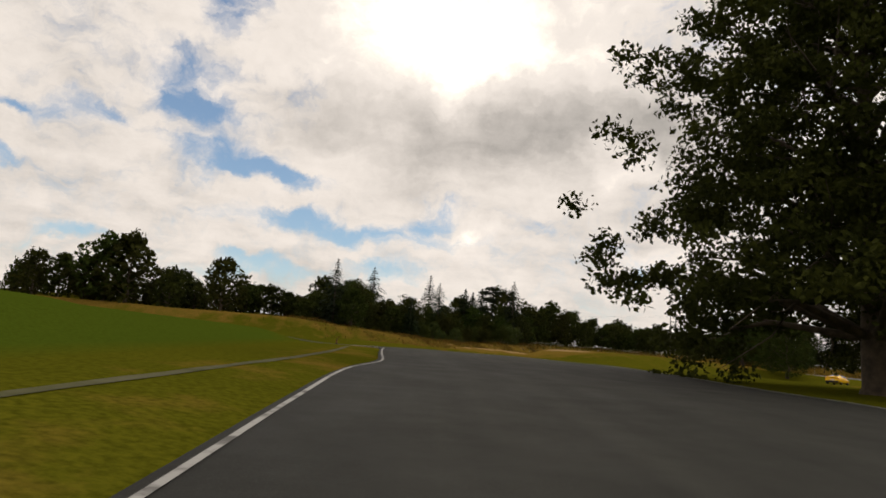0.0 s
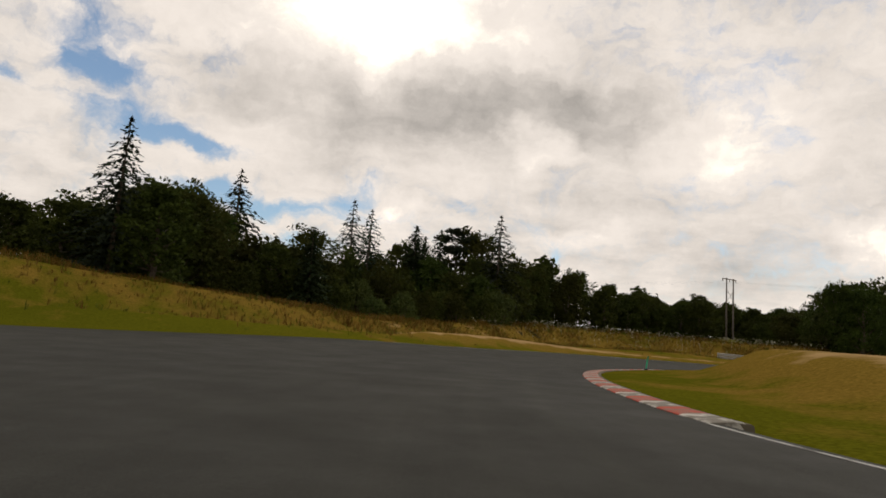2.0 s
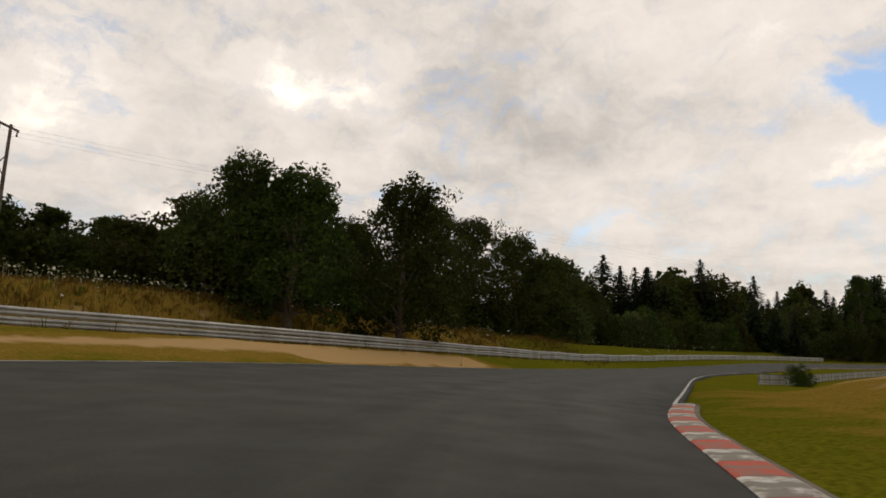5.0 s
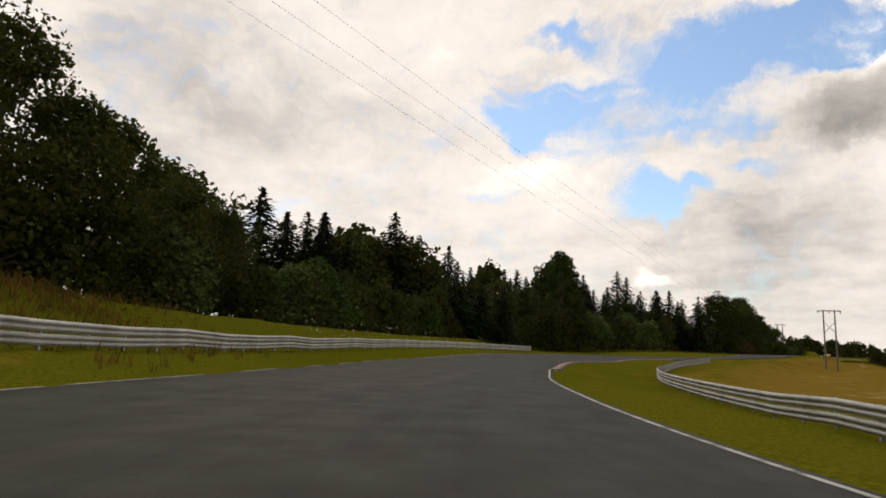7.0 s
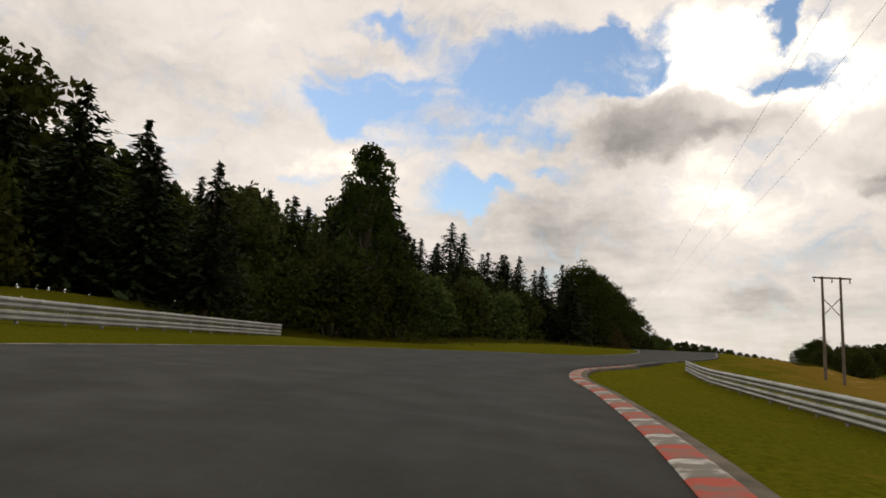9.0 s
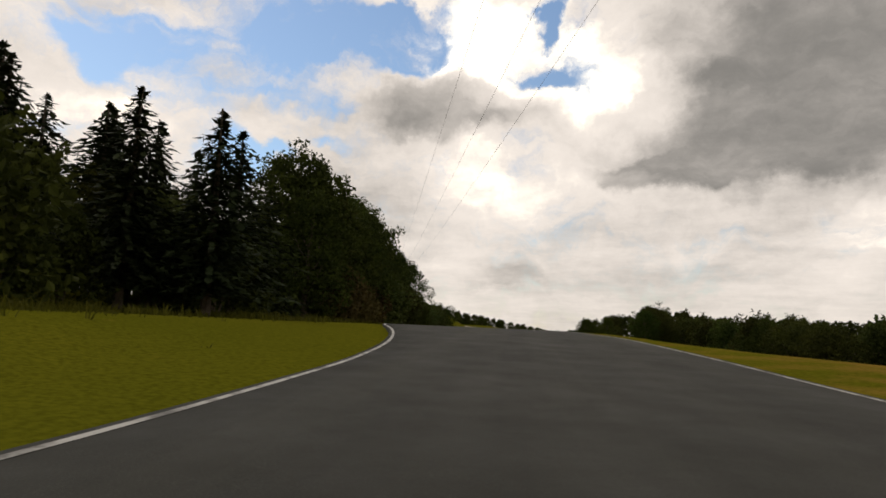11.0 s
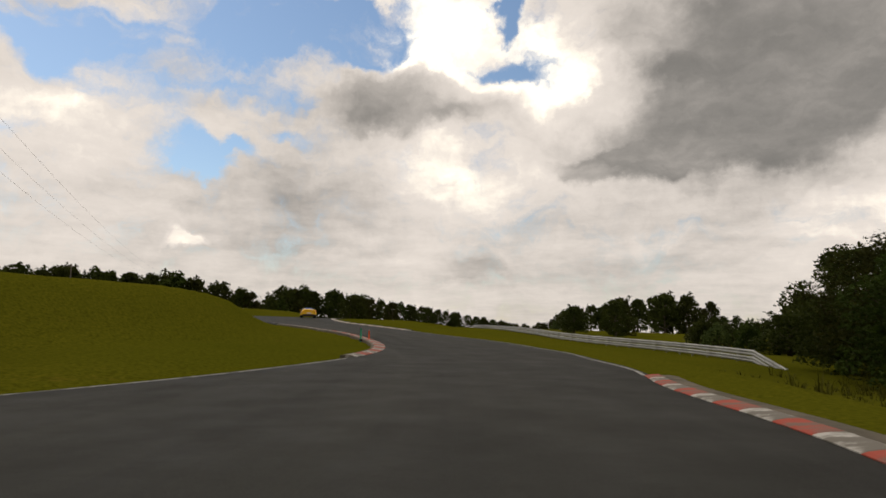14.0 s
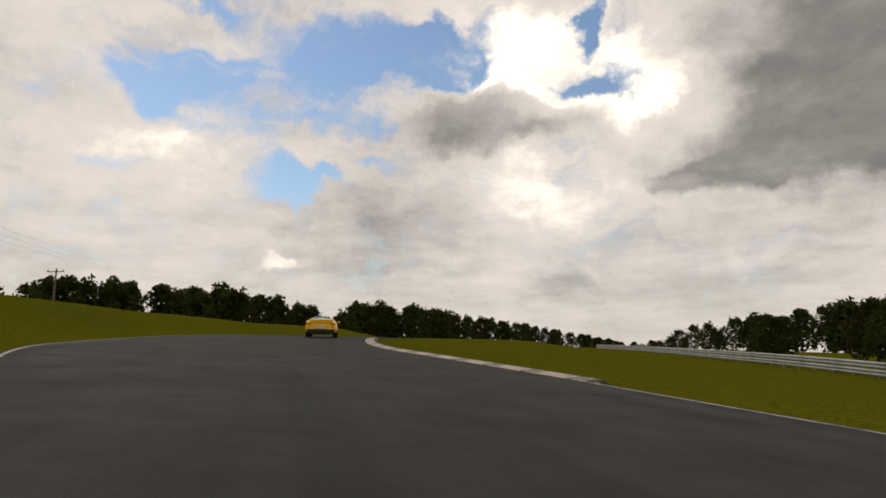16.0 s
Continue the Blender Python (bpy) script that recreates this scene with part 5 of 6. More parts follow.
LINE_LABEL = "worn white painted line along the asphalt edge"
edge_line(EDGE_R, (10.2, -88), (6.1, 63.6), LINE_LABEL)
edge_line(EDGE_R, (57, 111.5), (130.6, 102.8), LINE_LABEL)
edge_line(EDGE_R, (178.6, 71.6), (230.4, 8.5), LINE_LABEL, 0.10)
edge_line(EDGE_R, (250.9, -19.6), (284.4, -42), LINE_LABEL, 0.11)
edge_line(EDGE_L, (-1.3, -88), (-3.6, 42.0), LINE_LABEL, 0.08)
edge_line(EDGE_L, (2.2, 96.1), (197, 64.9), LINE_LABEL, 0.10)
edge_line(EDGE_L, (197, 64.9), (259.9, -19.4), LINE_LABEL, 0.10)
edge_line(EDGE_L, (287.8, -33.9), (333.4, -75.4), LINE_LABEL, 0.10)


def kerb_block_mesh(name, mat, length=1.0, wide=0.6):
    """One kerb stone: a low ramp up from the asphalt, a broad top and a rounded back."""
    prof = [(0.0, -0.05), (0.0, 0.012), (0.05, 0.03), (wide * 0.45, 0.05), (wide * 0.8, 0.062), (wide - 0.05, 0.06), (wide, 0.04), (wide, -0.12)]
    v, f = [], []
    xs = (0.004, 0.02, length - 0.02, length - 0.004)
    for k, x in enumerate(xs):
        for o, z in prof:
            v.append((x, -o, z - (0.008 if k in (0, 3) and z > 0 else 0)))
    m = len(prof)
    for k in range(3):
        for i in range(m - 1):
            f.append((k * m + i, (k + 1) * m + i, (k + 1) * m + i + 1, k * m + i + 1))
    f += [tuple(range(m)), tuple(3 * m + i for i in range(m - 1, -1, -1))]
    me = bpy.data.meshes.new(name)
    me.from_pydata(v, [], [q[::-1] for q in f])
    me.materials.append(mat)
    return me


def kerb_models(wide, red="kerb_red"):
    return [kerb_block_mesh("kerb_stone_white", MAT["kerb_white"], 1.0, wide), kerb_block_mesh("kerb_stone_red", MAT[red], 1.0, wide)]


def kerb(e, a, b, side, label, wide=0.6, apron=0.2, red="kerb_red", step=1.0):
    """A row of painted kerb stones along an edge curve, with a strip of old concrete behind them."""
    models = kerb_models(wide, red)
    i, j = nearest(e, *a), nearest(e, *b)
    c = e[i:j + 1]
    n = max(2, int(np.linalg.norm(np.diff(c, axis=0), axis=1).sum() / step))
    c = resample(c, n + 1)
    g = np.gradient(c, axis=0)
    n_ = np.stack([-g[:, 1], g[:, 0]], 1) / np.linalg.norm(g, axis=1)[:, None] * side
    zr = np.array([road_z(*r) for r in c])
    rows = [(wide - 0.1, 0.038), (wide + apron * 0.6, 0.04), (wide + apron, 0.015), (wide + apron + 0.04, -0.3)]
    v = np.vstack([np.column_stack([c + n_ * o, zr + dz]) for o, dz in rows])
    m = len(c)
    f = [(r * m + k, r * m + k + 1, (r + 1) * m + k + 1, (r + 1) * m + k) for r in range(3) for k in range(m - 1)]
    f += [(0, m, 2 * m, 3 * m), (m - 1, 4 * m - 1, 3 * m - 1, 2 * m - 1)]
    ob = mesh_object("kerb", v, f if side > 0 else [q[::-1] for q in f], MAT["concrete"], None, False)
    tagged(ob, label, "kerb", kind="structure")
    for k in range(n):
        p0, p1 = c[k], c[k + 1]
        d = Vector((p1[0] - p0[0], p1[1] - p0[1], zr[k + 1] - zr[k]))
        x = d.normalized()
        y = Vector((0, 0, 1)).cross(x).normalized()
        mt = Matrix((x, y, x.cross(y))).transposed().to_4x4()
        o = Vector((p0[0], p0[1], zr[k]))
        if side > 0:
            mt = mt @ Matrix.Rotation(math.pi, 4, "Z")
            o = Vector((p1[0], p1[1], zr[k + 1]))
        st = new("kerb_stone", models[k % 2])
        st.parent = ob
        st.matrix_world = Matrix.Translation(o) @ mt @ Matrix.Diagonal((d.length, 1, 1, 1))
    return ob


kerb(EDGE_R, (6.0, 63.8), (57, 111.5), -1, "red and white painted concrete kerb inside the first bend", 0.55, 0.12)
kerb(EDGE_R, (130.6, 102.8), (178.6, 71.6), -1, "worn red and white kerb with a concrete strip behind", 0.42, 0.22)
kerb(EDGE_R, (230.6, 8.2), (250.7, -19.2), -1, "flaking red and white kerb with a wide grey concrete apron", 0.36, 0.4)
kerb(EDGE_L, (260, -19.6), (276.6, -30.6), 1, "red and white painted kerb below the grass hill", 0.5, 0.12)
kerb(EDGE_L, (276.8, -30.7), (287.6, -33.8), 1, "grey worn kerb with little paint left below the hill", 0.5, 0.12, "kerb_worn")
kerb(EDGE_L, (-3.7, 42.6), (-5.3, 54.5), 1, "faded red and white kerb at the corner of the field", 0.5, 0.2, "kerb_faded")
kerb(EDGE_R, (284.9, -42.2), (306.4, -53.9), -1, "pale worn kerb on the crest of the track", 0.45, 0.15, "kerb_faded")


# ---- guard rails ----
def beam_mesh(name, length):
    """A corrugated rail, two waves high, bent from thin sheet."""
    prof = [(0.0, 0.0), (0.012, 0.012), (0.07, 0.05), (0.08, 0.085), (0.07, 0.12), (0.012, 0.145), (0.0, 0.165), (0.012, 0.185), (0.07, 0.21), (0.08, 0.245), (0.07, 0.28), (0.012, 0.318), (0.0, 0.33)]
    v, f = [], []
    m = len(prof)
    for dx in (0.0, length):
        v += [(dx, o, z) for o, z in prof]
        v += [(dx, o - 0.006, z) for o, z in prof]
    k = 2 * m
    for i in range(m - 1):
        f.append((i, i + 1, k + i + 1, k + i))
        f.append((m + i + 1, m + i, k + m + i, k + m + i + 1))
    f += [(0, k, k + m, m), (m - 1, 2 * m - 1, k + 2 * m - 1, k + m - 1)]
    me = bpy.data.meshes.new(name)
    me.from_pydata(v, [], f)
    me.materials.append(MAT["galvanised"])
    me.polygons.foreach_set("use_smooth", [True] * len(me.polygons))
    return me


def post_mesh(name):
    v, f = [], []
    for (x0, x1, y0, y1) in ((-0.05, 0.05, -0.09, -0.082), (-0.05, 0.05, -0.008, 0.0), (-0.004, 0.004, -0.082, -0.008)):
        o = len(v)
        v += [(x, y, z) for z in (-0.6, 0.78) for x, y in ((x0, y0), (x1, y0), (x1, y1), (x0, y1))]
        f += [(o, o + 1, o + 5, o + 4), (o + 1, o + 2, o + 6, o + 5), (o + 2, o + 3, o + 7, o + 6), (o + 3, o, o + 4, o + 7), (o + 4, o + 5, o + 6, o + 7)]
    me = bpy.data.meshes.new(name)
    me.from_pydata(v, [], f)
    me.materials.append(MAT["galvanised"])
    return me


BEAM, POST = beam_mesh("beam", 4.0), post_mesh("post")


def guard_rail(line, side, label, sink_start=False, sink_end=False):
    """Two stacked corrugated rails on posts along a line; side: +1 puts the face to the left of it."""
    c = smooth(line, 1.0)
    n = max(2, int(np.linalg.norm(np.diff(c, axis=0), axis=1).sum() / 4.0))
    c = resample(c, n + 1)
    if side < 0:
        c = c[::-1]
        sink_start, sink_end = sink_end, sink_start
    z = land(c[:, 0], c[:, 1])
    if sink_start:
        z[0] -= 0.75
    if sink_end:
        z[-1] -= 0.75
    rail = thing("guard_rail", label, "guard rail", "", c[0][0], c[0][1], z[0])
    bpy.context.view_layer.update()
    inv = rail.matrix_world.inverted()
    for k in range(n):
        a, b = Vector((*c[k], z[k])), Vector((*c[k + 1], z[k + 1]))
        x = (b - a).normalized()
        y = Vector((0, 0, 1)).cross(x).normalized()
        m = Matrix((x, y, x.cross(y))).transposed().to_4x4()
        for lift in (0.44, 0.06):
            ob = new("beam", BEAM)
            ob.parent = rail
            ob.matrix_local = inv @ Matrix.Translation(a + Vector((0, 0, lift))) @ m @ Matrix.Diagonal(((b - a).length / 4.0 + 0.012, 1, 1, 1))
        for u in (0.02, 0.5):
            ob = new("post", POST)
            ob.parent = rail
            p = a.lerp(b, u)
            ob.matrix_local = inv @ Matrix.Translation(p) @ Matrix((Vector((x.x, x.y, 0)).normalized(), y, Vector((0, 0, 1)))).transposed().to_4x4()
    return rail


guard_rail([(50.6, 135.7), (54, 134), (57.4, 132.6), (68, 130.4), (80, 128.2), (92, 126.2), (103, 124.4), (113, 122.6), (124, 120.4), (135, 117.2), (146, 113), (157, 108), (168, 102.4), (178, 96.6), (187.8, 90.4)], -1, "long galvanised steel guard rail before the grass bank")
guard_rail([(87.9, 107.2), (93, 105.2), (100, 103.5), (110, 101.3), (120, 98.6), (130, 95.3), (140, 91), (150, 85.6), (160, 79.6), (168, 74.3), (175, 69.2), (181.6, 63.8)], 1, "galvanised steel guard rail on the inner grass verge")
guard_rail([(253.2, -41.6), (256.2, -45.2), (259.4, -48.4), (266.4, -54.4), (275.4, -60.4), (284.4, -66.9), (300.4, -82.4), (317.4, -100.4), (333.4, -115.4), (350.4, -129.4)], 1, "galvanised steel guard rail along the lower verge", sink_start=True)


# ---- narrow path in the field ----
_path = smooth([(-3.95, -40), (-3.95, -12), (-3.9, -4.8), (-3.8, -1), (-3.7, 3), (-3.55, 7), (-3.6, 14), (-4.2, 24)], 0.8)
_pn = np.gradient(_path, axis=0)
_pn = np.stack([-_pn[:, 1], _pn[:, 0]], 1) / np.linalg.norm(_pn, axis=1)[:, None]
_pw = np.array([0.10 + 0.04 * noise.noise((i * 0.37, 0, 8)) for i in range(len(_path))])[:, None]
_soil = bpy.data.objects["ground"].data
_soil = BVHTree.FromPolygons([v.co for v in _soil.vertices], [p.vertices for p in _soil.polygons])


def soil_z(rows):
    return np.array([_soil.ray_cast(Vector((x, y, 60)), Vector((0, 0, -1)))[0].z for x, y in rows]) + 0.012


_pa, _pb = _path + _pn * _pw, _path - _pn * _pw
tagged(strip("pavement", _pb, _pa, soil_z(_pb), soil_z(_pa), MAT["path_dust"]), "narrow grey worn path between field and verge", "path", kind="structure")


# ---- posts and markers ----
def flexi_post(x, y, mat, label, h=0.95, lean=(0, 0)):
    t = thing("marker_post", label, "marker post", "flexible marker posts", x, y, land_at(x, y))
    v, f = limb([(0, 0, -0.1), (lean[0] * 0.4, lean[1] * 0.4, h * 0.5), (lean[0], lean[1], h)], [0.045, 0.042, 0.035], 10)
    f.append(tuple(range(len(v) - 1, len(v) - 11, -1)))
    raw_part("pole", v, f, MAT[mat], t, smooth_shade=True)
    v, f = limb([(0, 0, -0.05), (0, 0, 0.03), (0, 0, 0.06)], [0.11, 0.10, 0.05], 10)
    raw_part("foot", v, f, MAT["rubber"], t, "black rubber foot")


flexi_post(19.5, 93.8, "post_green", "bright green flexible plastic marker post in the grass", 0.85, (0.1, -0.08))
flexi_post(30.4, 102.9, "post_orange", "orange flexible plastic marker post in the grass", 0.5, (0.03, 0))
flexi_post(269.7, -27, "post_green", "green flexible plastic marker post behind the kerb", 0.62)
flexi_post(269.45, -27.35, "post_orange", "orange-red flexible plastic marker post behind the kerb", 0.5)
flexi_post(-6.55, 36.5, "post_brown", "short reddish brown marker stake in the field", 0.36)


# ---- power line ----
def h_pole(x, y, top, ang, label, splay=0.0, arm=3.6, gap=1.7):
    """Two wooden poles with a cross arm, cross braces and three insulators; ang: heading of the arm."""
    g = land_at(x, y)
    h = top - g
    t = thing("power_pole", label, "power pole", "wooden power poles", x, y, g, ang)
    for s in (-1, 1):
        v, f = limb([(s * gap / 2, 0, -0.6), (s * gap / 2, 0, h * 0.5), (s * gap / 2, 0, h)], [0.15, 0.13, 0.10], 10)
        raw_part("leg", v, f, MAT["pole_wood"], t, smooth_shade=True)
        if splay:
            lean = -splay if s > 0 else -splay * 0.3
            v, f = limb([(s * gap / 2 - lean, 0.5, -0.6), (s * gap / 2 - lean * 0.5, 0.25, h * 0.5), (s * gap / 2, 0.05, h * 0.97)], [0.14, 0.12, 0.09], 10)
            raw_part("stay_leg", v, f, MAT["pole_wood"], t, smooth_shade=True)
    bm = bmesh.new()
    bmesh.ops.create_cube(bm, size=1, matrix=Matrix.Translation((0, 0.13, h - 0.15)) @ Matrix.Diagonal((arm, 0.1, 0.16, 1)))
    bmesh.ops.bevel(bm, geom=bm.edges[:], offset=0.015, segments=1, affect="EDGES")
    me = bpy.data.meshes.new("cross_arm")
    bm.to_mesh(me)
    bm.free()
    me.materials.append(MAT["pole_wood"])
    ob = new("cross_arm", me)
    ob.parent = t
    for s in (-1, 1):
        v, f = limb([(-s * gap / 2, -0.12, h * 0.62), (0, -0.12, h * 0.71), (s * gap / 2, -0.12, h * 0.80)], [0.04, 0.04, 0.04], 6)
        raw_part("brace", v, f, MAT["pole_wood"], t)
    for k in (-1, 0, 1):
        v, f = limb([(k * arm * 0.46, 0.13, h - 0.22), (k * arm * 0.46, 0.13, h - 0.36), (k * arm * 0.46, 0.13, h - 0.42), (k * arm * 0.46, 0.13, h - 0.52), (k * arm * 0.46, 0.13, h - 0.6)], [0.03, 0.07, 0.04, 0.08, 0.03], 8)
        raw_part("insulator", v, f, MAT["insulator"], t, "brown glazed insulator")
    return [pose(x, y, g, 0, 0, ang) @ Vector((k * arm * 0.46, 0.13, h - 0.6)) for k in (-1, 0, 1)]


A1 = h_pole(63.5, 153.0, 19.1, 20, "weathered wooden H-shaped power pole behind the bank")
A2 = h_pole(189.2, 38.1, 14.8, 62, "weathered wooden H-shaped power pole in the dry field")
A3 = h_pole(271.8, -7.8, 17.9, 62, "wooden power pole with splayed stay legs on the hill", splay=1.9, arm=2.9, gap=1.4)


def single_pole(x, y, top, label):
    """A lone wooden pole with a short cross arm and two insulators."""
    g = land_at(x, y)
    h = top - g
    t = thing("utility_pole", label, "utility pole", "", x, y, g, 40)
    raw_part("pole", *limb([(0, 0, -0.5), (0, 0, h * 0.5), (0, 0, h)], [0.17, 0.15, 0.11], 8), MAT["pole_wood"], t, smooth_shade=True)
    raw_part("cross_arm", *limb([(-1.5, 0.15, h - 0.5), (0, 0.15, h - 0.5), (1.5, 0.15, h - 0.5)], [0.09, 0.1, 0.09], 4), MAT["pole_wood"], t)
    for k in (-1.35, 1.35):
        raw_part("insulator", *limb([(k, 0.15, h - 0.42), (k, 0.15, h - 0.3), (k, 0.15, h - 0.16)], [0.05, 0.09, 0.04], 7), MAT["insulator"], t, "brown glazed insulator")


single_pole(388.8, -46.9, 19.8, "small wooden utility pole on the far hill")
A0 = [p + Vector((-90, 63, 3)) for p in A1]
A4 = [p + Vector((120, -62, 2)) for p in A3]
for a, b, sag in ((A0, A1, 2.0), (A1, A3, 3.0), (A3, A4, 2.5)):
    for p, q in zip(a, b):
        pts = [p.lerp(q, u) - Vector((0, 0, sag * 4 * u * (1 - u))) for u in np.linspace(0, 1, 25)]
        v, f = limb(pts, [0.005] * 25, 4)
        tagged(mesh_object("power_cable", v, f, MAT["cable"]), "thin grey overhead power cable between the poles", "cable", "overhead cables")


# ---- yellow sports car ----
def car(x, y, z, heading, label):
    """A low two-seat coupe, rear to -y: body, glass, wheels, lamps, exhaust, wing."""
    t = thing("sports_car", label, "car", "yellow sports cars", x, y, z, heading)
    # cross sections from tail to nose: y, half width low, half width high, floor, shoulder, top, half width of roof
    sec = [(-2.06, 0.74, 0.70, 0.34, 0.78, 0.86, 0.60), (-2.0, 0.84, 0.80, 0.24, 0.84, 0.95, 0.66), (-1.7, 0.90, 0.86, 0.20, 0.90, 1.0, 0.62), (-1.25, 0.91, 0.88, 0.19, 0.92, 1.10, 0.58),
           (-0.75, 0.89, 0.85, 0.18, 0.90, 1.20, 0.55), (-0.2, 0.88, 0.83, 0.18, 0.87, 1.245, 0.54), (0.3, 0.88, 0.83, 0.18, 0.84, 1.20, 0.54), (0.75, 0.89, 0.84, 0.18, 0.81, 1.02, 0.58),
           (1.1, 0.90, 0.85, 0.18, 0.78, 0.84, 0.62), (1.5, 0.89, 0.84, 0.19, 0.72, 0.77, 0.6), (1.85, 0.84, 0.76, 0.21, 0.63, 0.67, 0.5), (2.08, 0.66, 0.58, 0.26, 0.50, 0.53, 0.35)]
    v, f = [], []
    for yy, wl, wh, fl, sh, tp, wr in sec:
        ring = [(0, fl), (wl * 0.8, fl), (wl, fl + 0.1), (wl + 0.01, (fl + sh) / 2), (wh, sh), (wr + 0.04, sh + (tp - sh) * 0.75), (wr * 0.75, tp - 0.015), (0, tp)]
        full = [(px, pz) for px, pz in ring] + [(-px, pz) for px, pz in ring[-2:0:-1]]
        v += [(px, yy, pz) for px, pz in full]
    m = 14
    for i in range(len(sec) - 1):
        for k in range(m):
            f.append((i * m + k, i * m + (k + 1) % m, (i + 1) * m + (k + 1) % m, (i + 1) * m + k))
    f += [tuple(range(m)), tuple((len(sec) - 1) * m + k for k in range(m - 1, -1, -1))]
    body = raw_part("body", v, f, MAT["car_yellow"], t, "glossy yellow bodywork", True)
    sub = body.modifiers.new("round", "SUBSURF")
    sub.levels = sub.render_levels = 2

    def slab(name, pts, mat, label="", thick=0.03, parent=None):
        p = [Vector(q) for q in pts]
        n_ = (p[1] - p[0]).cross(p[-1] - p[0]).normalized() * thick
        vv = [tuple(q) for q in p] + [tuple(q + n_) for q in p]
        k = len(p)
        ff = [tuple(range(k - 1, -1, -1)), tuple(range(k, 2 * k))] + [(i, (i + 1) % k, k + (i + 1) % k, k + i) for i in range(k)]
        return raw_part(name, vv, ff, MAT[mat], parent or t, label)

    slab("rear_window", [(-0.48, -1.42, 1.03), (0.48, -1.42, 1.03), (0.44, -0.72, 1.20), (-0.44, -0.72, 1.20)], "car_glass", "dark curved rear window", 0.02)
    slab("windscreen", [(0.52, 0.95, 0.90), (-0.52, 0.95, 0.90), (-0.46, 0.36, 1.19), (0.46, 0.36, 1.19)], "car_glass", "dark windscreen", 0.02)
    for s in (-1, 1):
        q = [(s * 0.80, 0.75, 0.88), (s * 0.80, -0.85, 0.94), (s * 0.60, -0.6, 1.14), (s * 0.58, 0.25, 1.17)]
        slab("side_window", q if s > 0 else q[::-1], "car_glass", "dark side window", 0.025)
        slab("tail_lamp", [(s * 0.80 - 0.13, -2.06, 0.70), (s * 0.80 + 0.02, -2.0, 0.70), (s * 0.80 + 0.0, -2.0, 0.78), (s * 0.80 - 0.13, -2.06, 0.78)] if s > 0 else [(-0.82, -2.0, 0.70), (-0.67, -2.06, 0.70), (-0.67, -2.06, 0.78), (-0.80, -2.0, 0.78)], "lamp_red", "red tail lamp", 0.03)
        slab("head_lamp", [(s * 0.62 + 0.12, 1.90, 0.56), (s * 0.62 - 0.12, 1.98, 0.56), (s * 0.62 - 0.12, 1.92, 0.64), (s * 0.62 + 0.12, 1.86, 0.63)], "lamp_clear", "clear head lamp", 0.03)
        vm, fm = limb([(s * 0.84, 0.55, 0.90), (s * 0.95, 0.53, 0.95), (s * 1.0, 0.52, 0.95)], [0.03, 0.07, 0.05], 8)
        raw_part("mirror", vm, fm, MAT["car_yellow"], t, smooth_shade=True)
        for yy in (-1.22, 1.2):
            wheel = raw_part("wheel", *limb([(s * 0.66, yy, 0.32), (s * 0.69, yy, 0.32), (s * 0.70, yy, 0.32), (s * 0.86, yy, 0.32), (s * 0.885, yy, 0.32), (s * 0.89, yy, 0.32)], [0.2, 0.29, 0.325, 0.325, 0.30, 0.22], 24), MAT["rubber"], t, "black tyre", True)
            raw_part("rim", *limb([(s * 0.84, yy, 0.32), (s * 0.875, yy, 0.32), (s * 0.88, yy, 0.32)], [0.225, 0.215, 0.03], 20), MAT["rim"], wheel, "dark alloy rim")
    slab("diffuser", [(-0.72, -2.05, 0.22), (0.72, -2.05, 0.22), (0.78, -2.07, 0.44), (-0.78, -2.07, 0.44)], "car_black", "matt black rear diffuser", 0.05)
    slab("number_plate", [(-0.26, -2.08, 0.50), (0.26, -2.08, 0.50), (0.26, -2.085, 0.61), (-0.26, -2.085, 0.61)], "plate", "pale plain number plate", 0.012)
    raw_part("exhaust", *limb([(0, -1.95, 0.30), (0, -2.13, 0.30)], [0.07, 0.075], 14), MAT["rim"], t, "round metal exhaust", True)
    slab("spoiler", [(-0.70, -2.02, 0.945), (0.70, -2.02, 0.945), (0.66, -1.85, 0.965), (-0.66, -1.85, 0.965)], "car_yellow", "", 0.035)
    return t


car(309.9, -51.2, road_z(309.9, -51.2), -121, "yellow two-seat sports coupe driving on the track")
car(54.4, 72.9, land_at(54.4, 72.9), -50, "small yellow sports coupe far across the field")

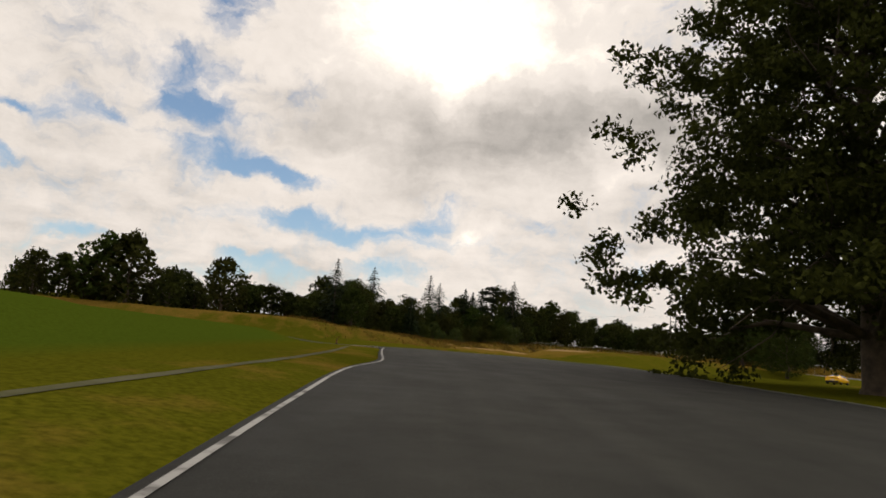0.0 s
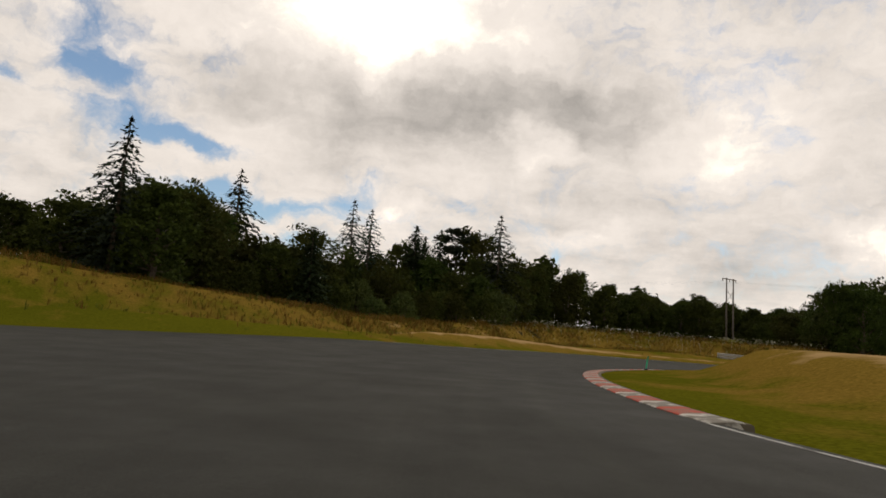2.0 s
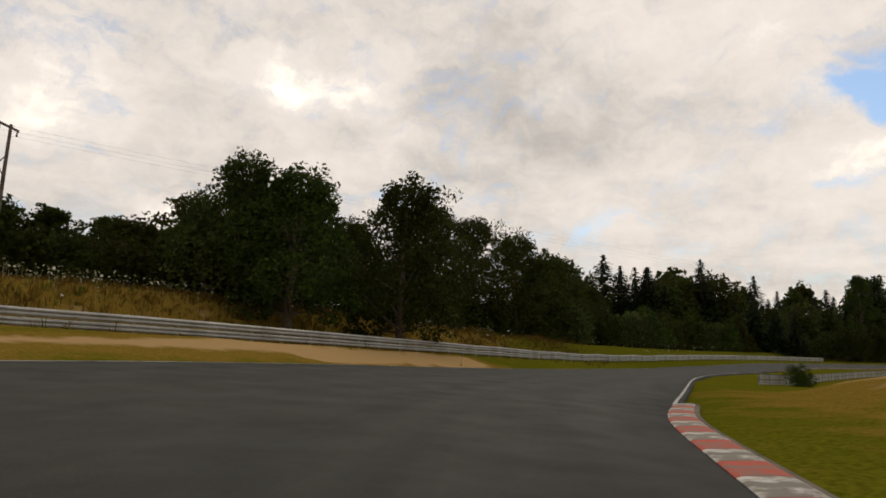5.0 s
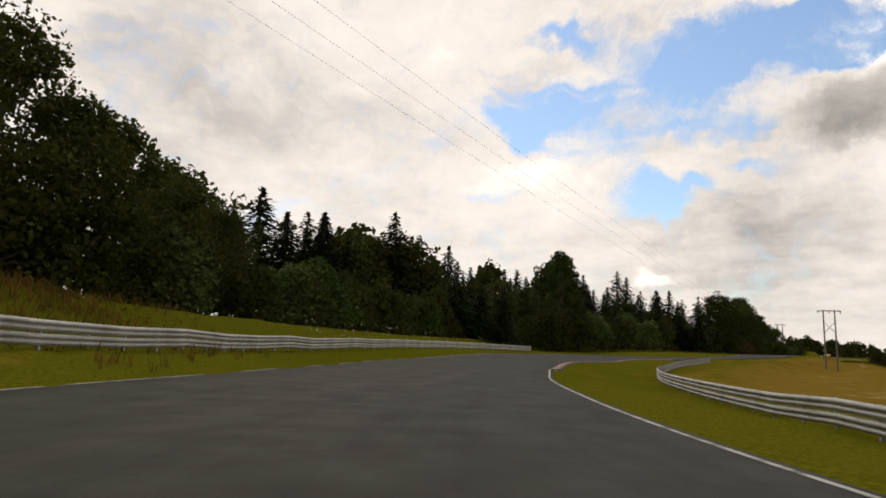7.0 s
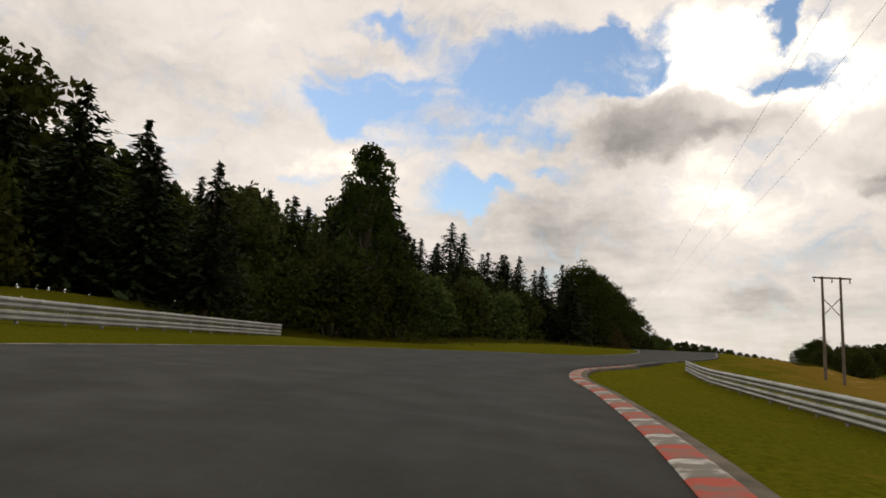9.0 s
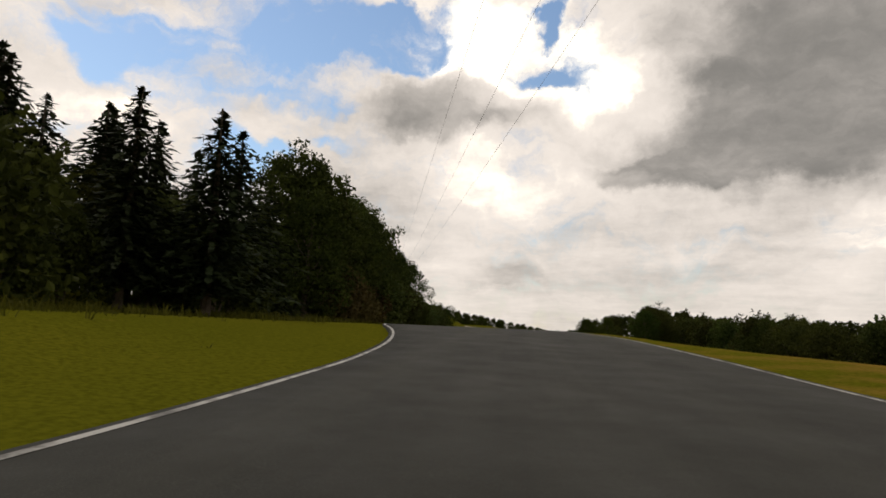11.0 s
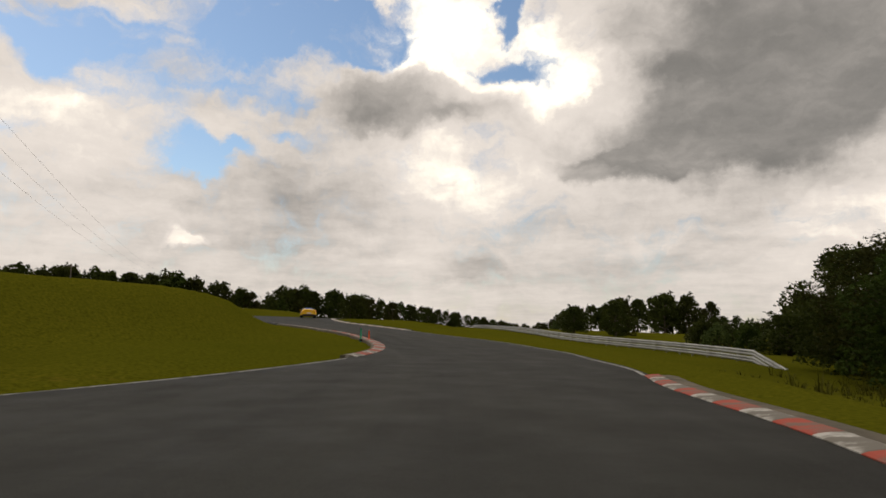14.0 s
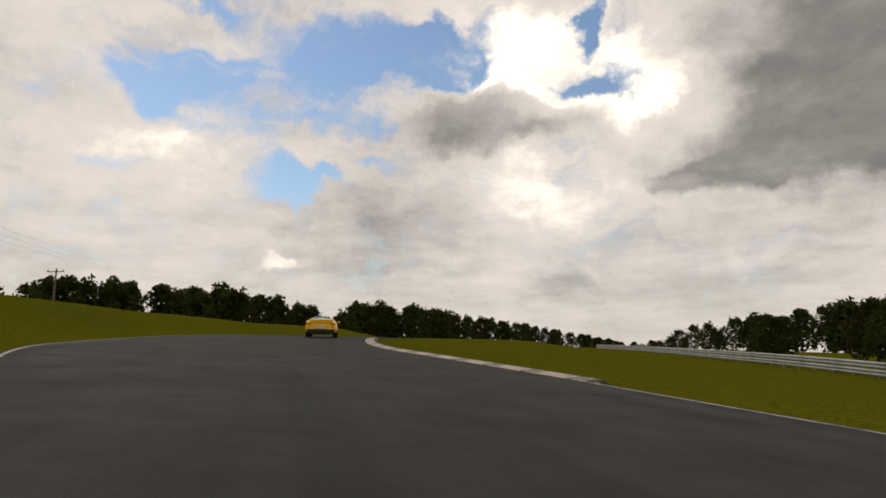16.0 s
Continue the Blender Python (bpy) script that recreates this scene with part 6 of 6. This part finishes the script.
# ---- tall grass, flowers ----
def scatter_tufts(name, xs, ys, rng, mat, high, blades, label, lean=1.0, wide=0.02):
    """Tufts of bent grass blades, each blade a narrow folded triangle pair."""
    z = land(xs, ys) - 0.06
    n = len(xs)
    V, F = [], []
    patch = np.array([0.35 + 1.3 * max(0.0, min(1.0, 0.5 + 1.2 * noise.noise((x * 0.22, y * 0.22, 3.0)))) for x, y in zip(xs, ys)])
    base = np.column_stack([xs, ys, z])
    for b in range(blades):
        a = rng.uniform(0, 2 * math.pi, n)
        hh = high * rng.uniform(0.35, 1.25, n) * patch
        d = np.column_stack([np.cos(a), np.sin(a), np.zeros(n)])
        side = np.column_stack([-np.sin(a), np.cos(a), np.zeros(n)]) * wide
        p = base + d * rng.uniform(0, 0.18, n)[:, None]
        ln = rng.uniform(0.2, 1.0, n) * lean
        mid = p + d * (hh * ln * 0.35)[:, None] + np.column_stack([0 * a, 0 * a, hh * 0.6])
        tip = p + d * (hh * ln)[:, None] + np.column_stack([0 * a, 0 * a, hh])
        V.append(np.stack([p - side, p + side, mid + side * 0.8, mid - side * 0.8, tip], 1))
    v = np.concatenate(V).reshape(-1, 3)
    m = len(v) // 5
    F = [q for i in range(m) for q in ((5 * i, 5 * i + 1, 5 * i + 2, 5 * i + 3), (5 * i + 3, 5 * i + 2, 5 * i + 4))]
    ob = mesh_object(name, v, F, MAT[mat], None, False)
    return tagged(ob, label, "grass", kind="stuff")


def spread(line, wide, count, rng, keep=0.7):
    """Random places within a band along a line, off the asphalt."""
    c = smooth(line, 1.0)
    i = rng.integers(0, len(c), count)
    r = rng.normal(size=(count, 2)) * wide * 0.5
    p = c[i, :2] + r + rng.uniform(-0.5, 0.5, (count, 2))
    ok = ~inside_road(p[:, 0], p[:, 1]) & (np.minimum(near(EDGE_L, p[:, 0], p[:, 1]), near(EDGE_R, p[:, 0], p[:, 1])) > keep)
    return p[ok, 0], p[ok, 1]


_g = np.random.default_rng(9)
BANK = [(-24, 98), (-8, 104), (3, 113), (14, 125), (28, 137), (54, 141), (78, 137), (104, 131.5), (122, 126.5)]
x_, y_ = spread(BANK, 6.0, 11000, _g)
scatter_tufts("tall_grass", x_, y_, _g, "straw", 0.40, 5, "tall dry straw-coloured grass on the outer bank")
x_, y_ = spread(BANK, 7.0, 5000, _g)
scatter_tufts("tall_grass", x_, y_, _g, "blade", 0.34, 4, "green grass and weeds between the dry stems")
x_, y_ = spread([(205.4, 18.6), (218.4, 5.6), (229.4, -9.4), (238.4, -22.4), (246.4, -34.4)], 5.0, 6000, _g, 2.2)
scatter_tufts("tall_grass", x_, y_, _g, "blade", 0.30, 5, "tall rank grass on the verge below the bushes")
x_, y_ = spread([(203, 75.8), (222.3, 50.3), (240.4, 27.6), (252.4, 6.6)], 5.0, 4200, _g, 2.0)
scatter_tufts("tall_grass", x_, y_, _g, "blade", 0.36, 4, "tall green grass along the edge of the wood")


def umbels(xs, ys, rng):
    """White umbel flowers on thin stems above the dry grass."""
    z = land(xs, ys)
    V, F = [], []
    for x, y, g in zip(xs, ys, z):
        h = rng.uniform(0.4, 0.85)
        tx, ty = x + rng.normal() * 0.12, y + rng.normal() * 0.12
        o = len(V)
        V += [(x - 0.008, y, g - 0.1), (x + 0.008, y, g - 0.1), (tx, ty, g + h)]
        F.append((o, o + 1, o + 2))
        r = rng.uniform(0.04, 0.085)
        ax = rng.normal(size=2) * 0.5
        o = len(V)
        V.append((tx, ty, g + h + 0.03))
        for k in range(6):
            t = k * math.pi / 3
            V.append((tx + math.cos(t) * r, ty + math.sin(t) * r, g + h + (math.cos(t) * ax[0] + math.sin(t) * ax[1]) * r))
        F += [(o, o + 1 + k, o + 1 + (k + 1) % 6) for k in range(6)]
    ob = mesh_object("umbel_flowers", V, F, MAT["umbel"], None, False)
    return tagged(ob, "white umbel flowers on thin stems in the dry grass", "flowers", kind="stuff")


x_, y_ = spread([(14, 130), (28, 141), (54, 143.5), (78, 140.5), (104, 134)], 5.0, 1500, _g)
umbels(x_, y_, _g)
x_, y_ = spread([(138, 121), (150, 117), (164, 110.5), (176, 104)], 4.0, 170, _g)
umbels(x_, y_, _g)
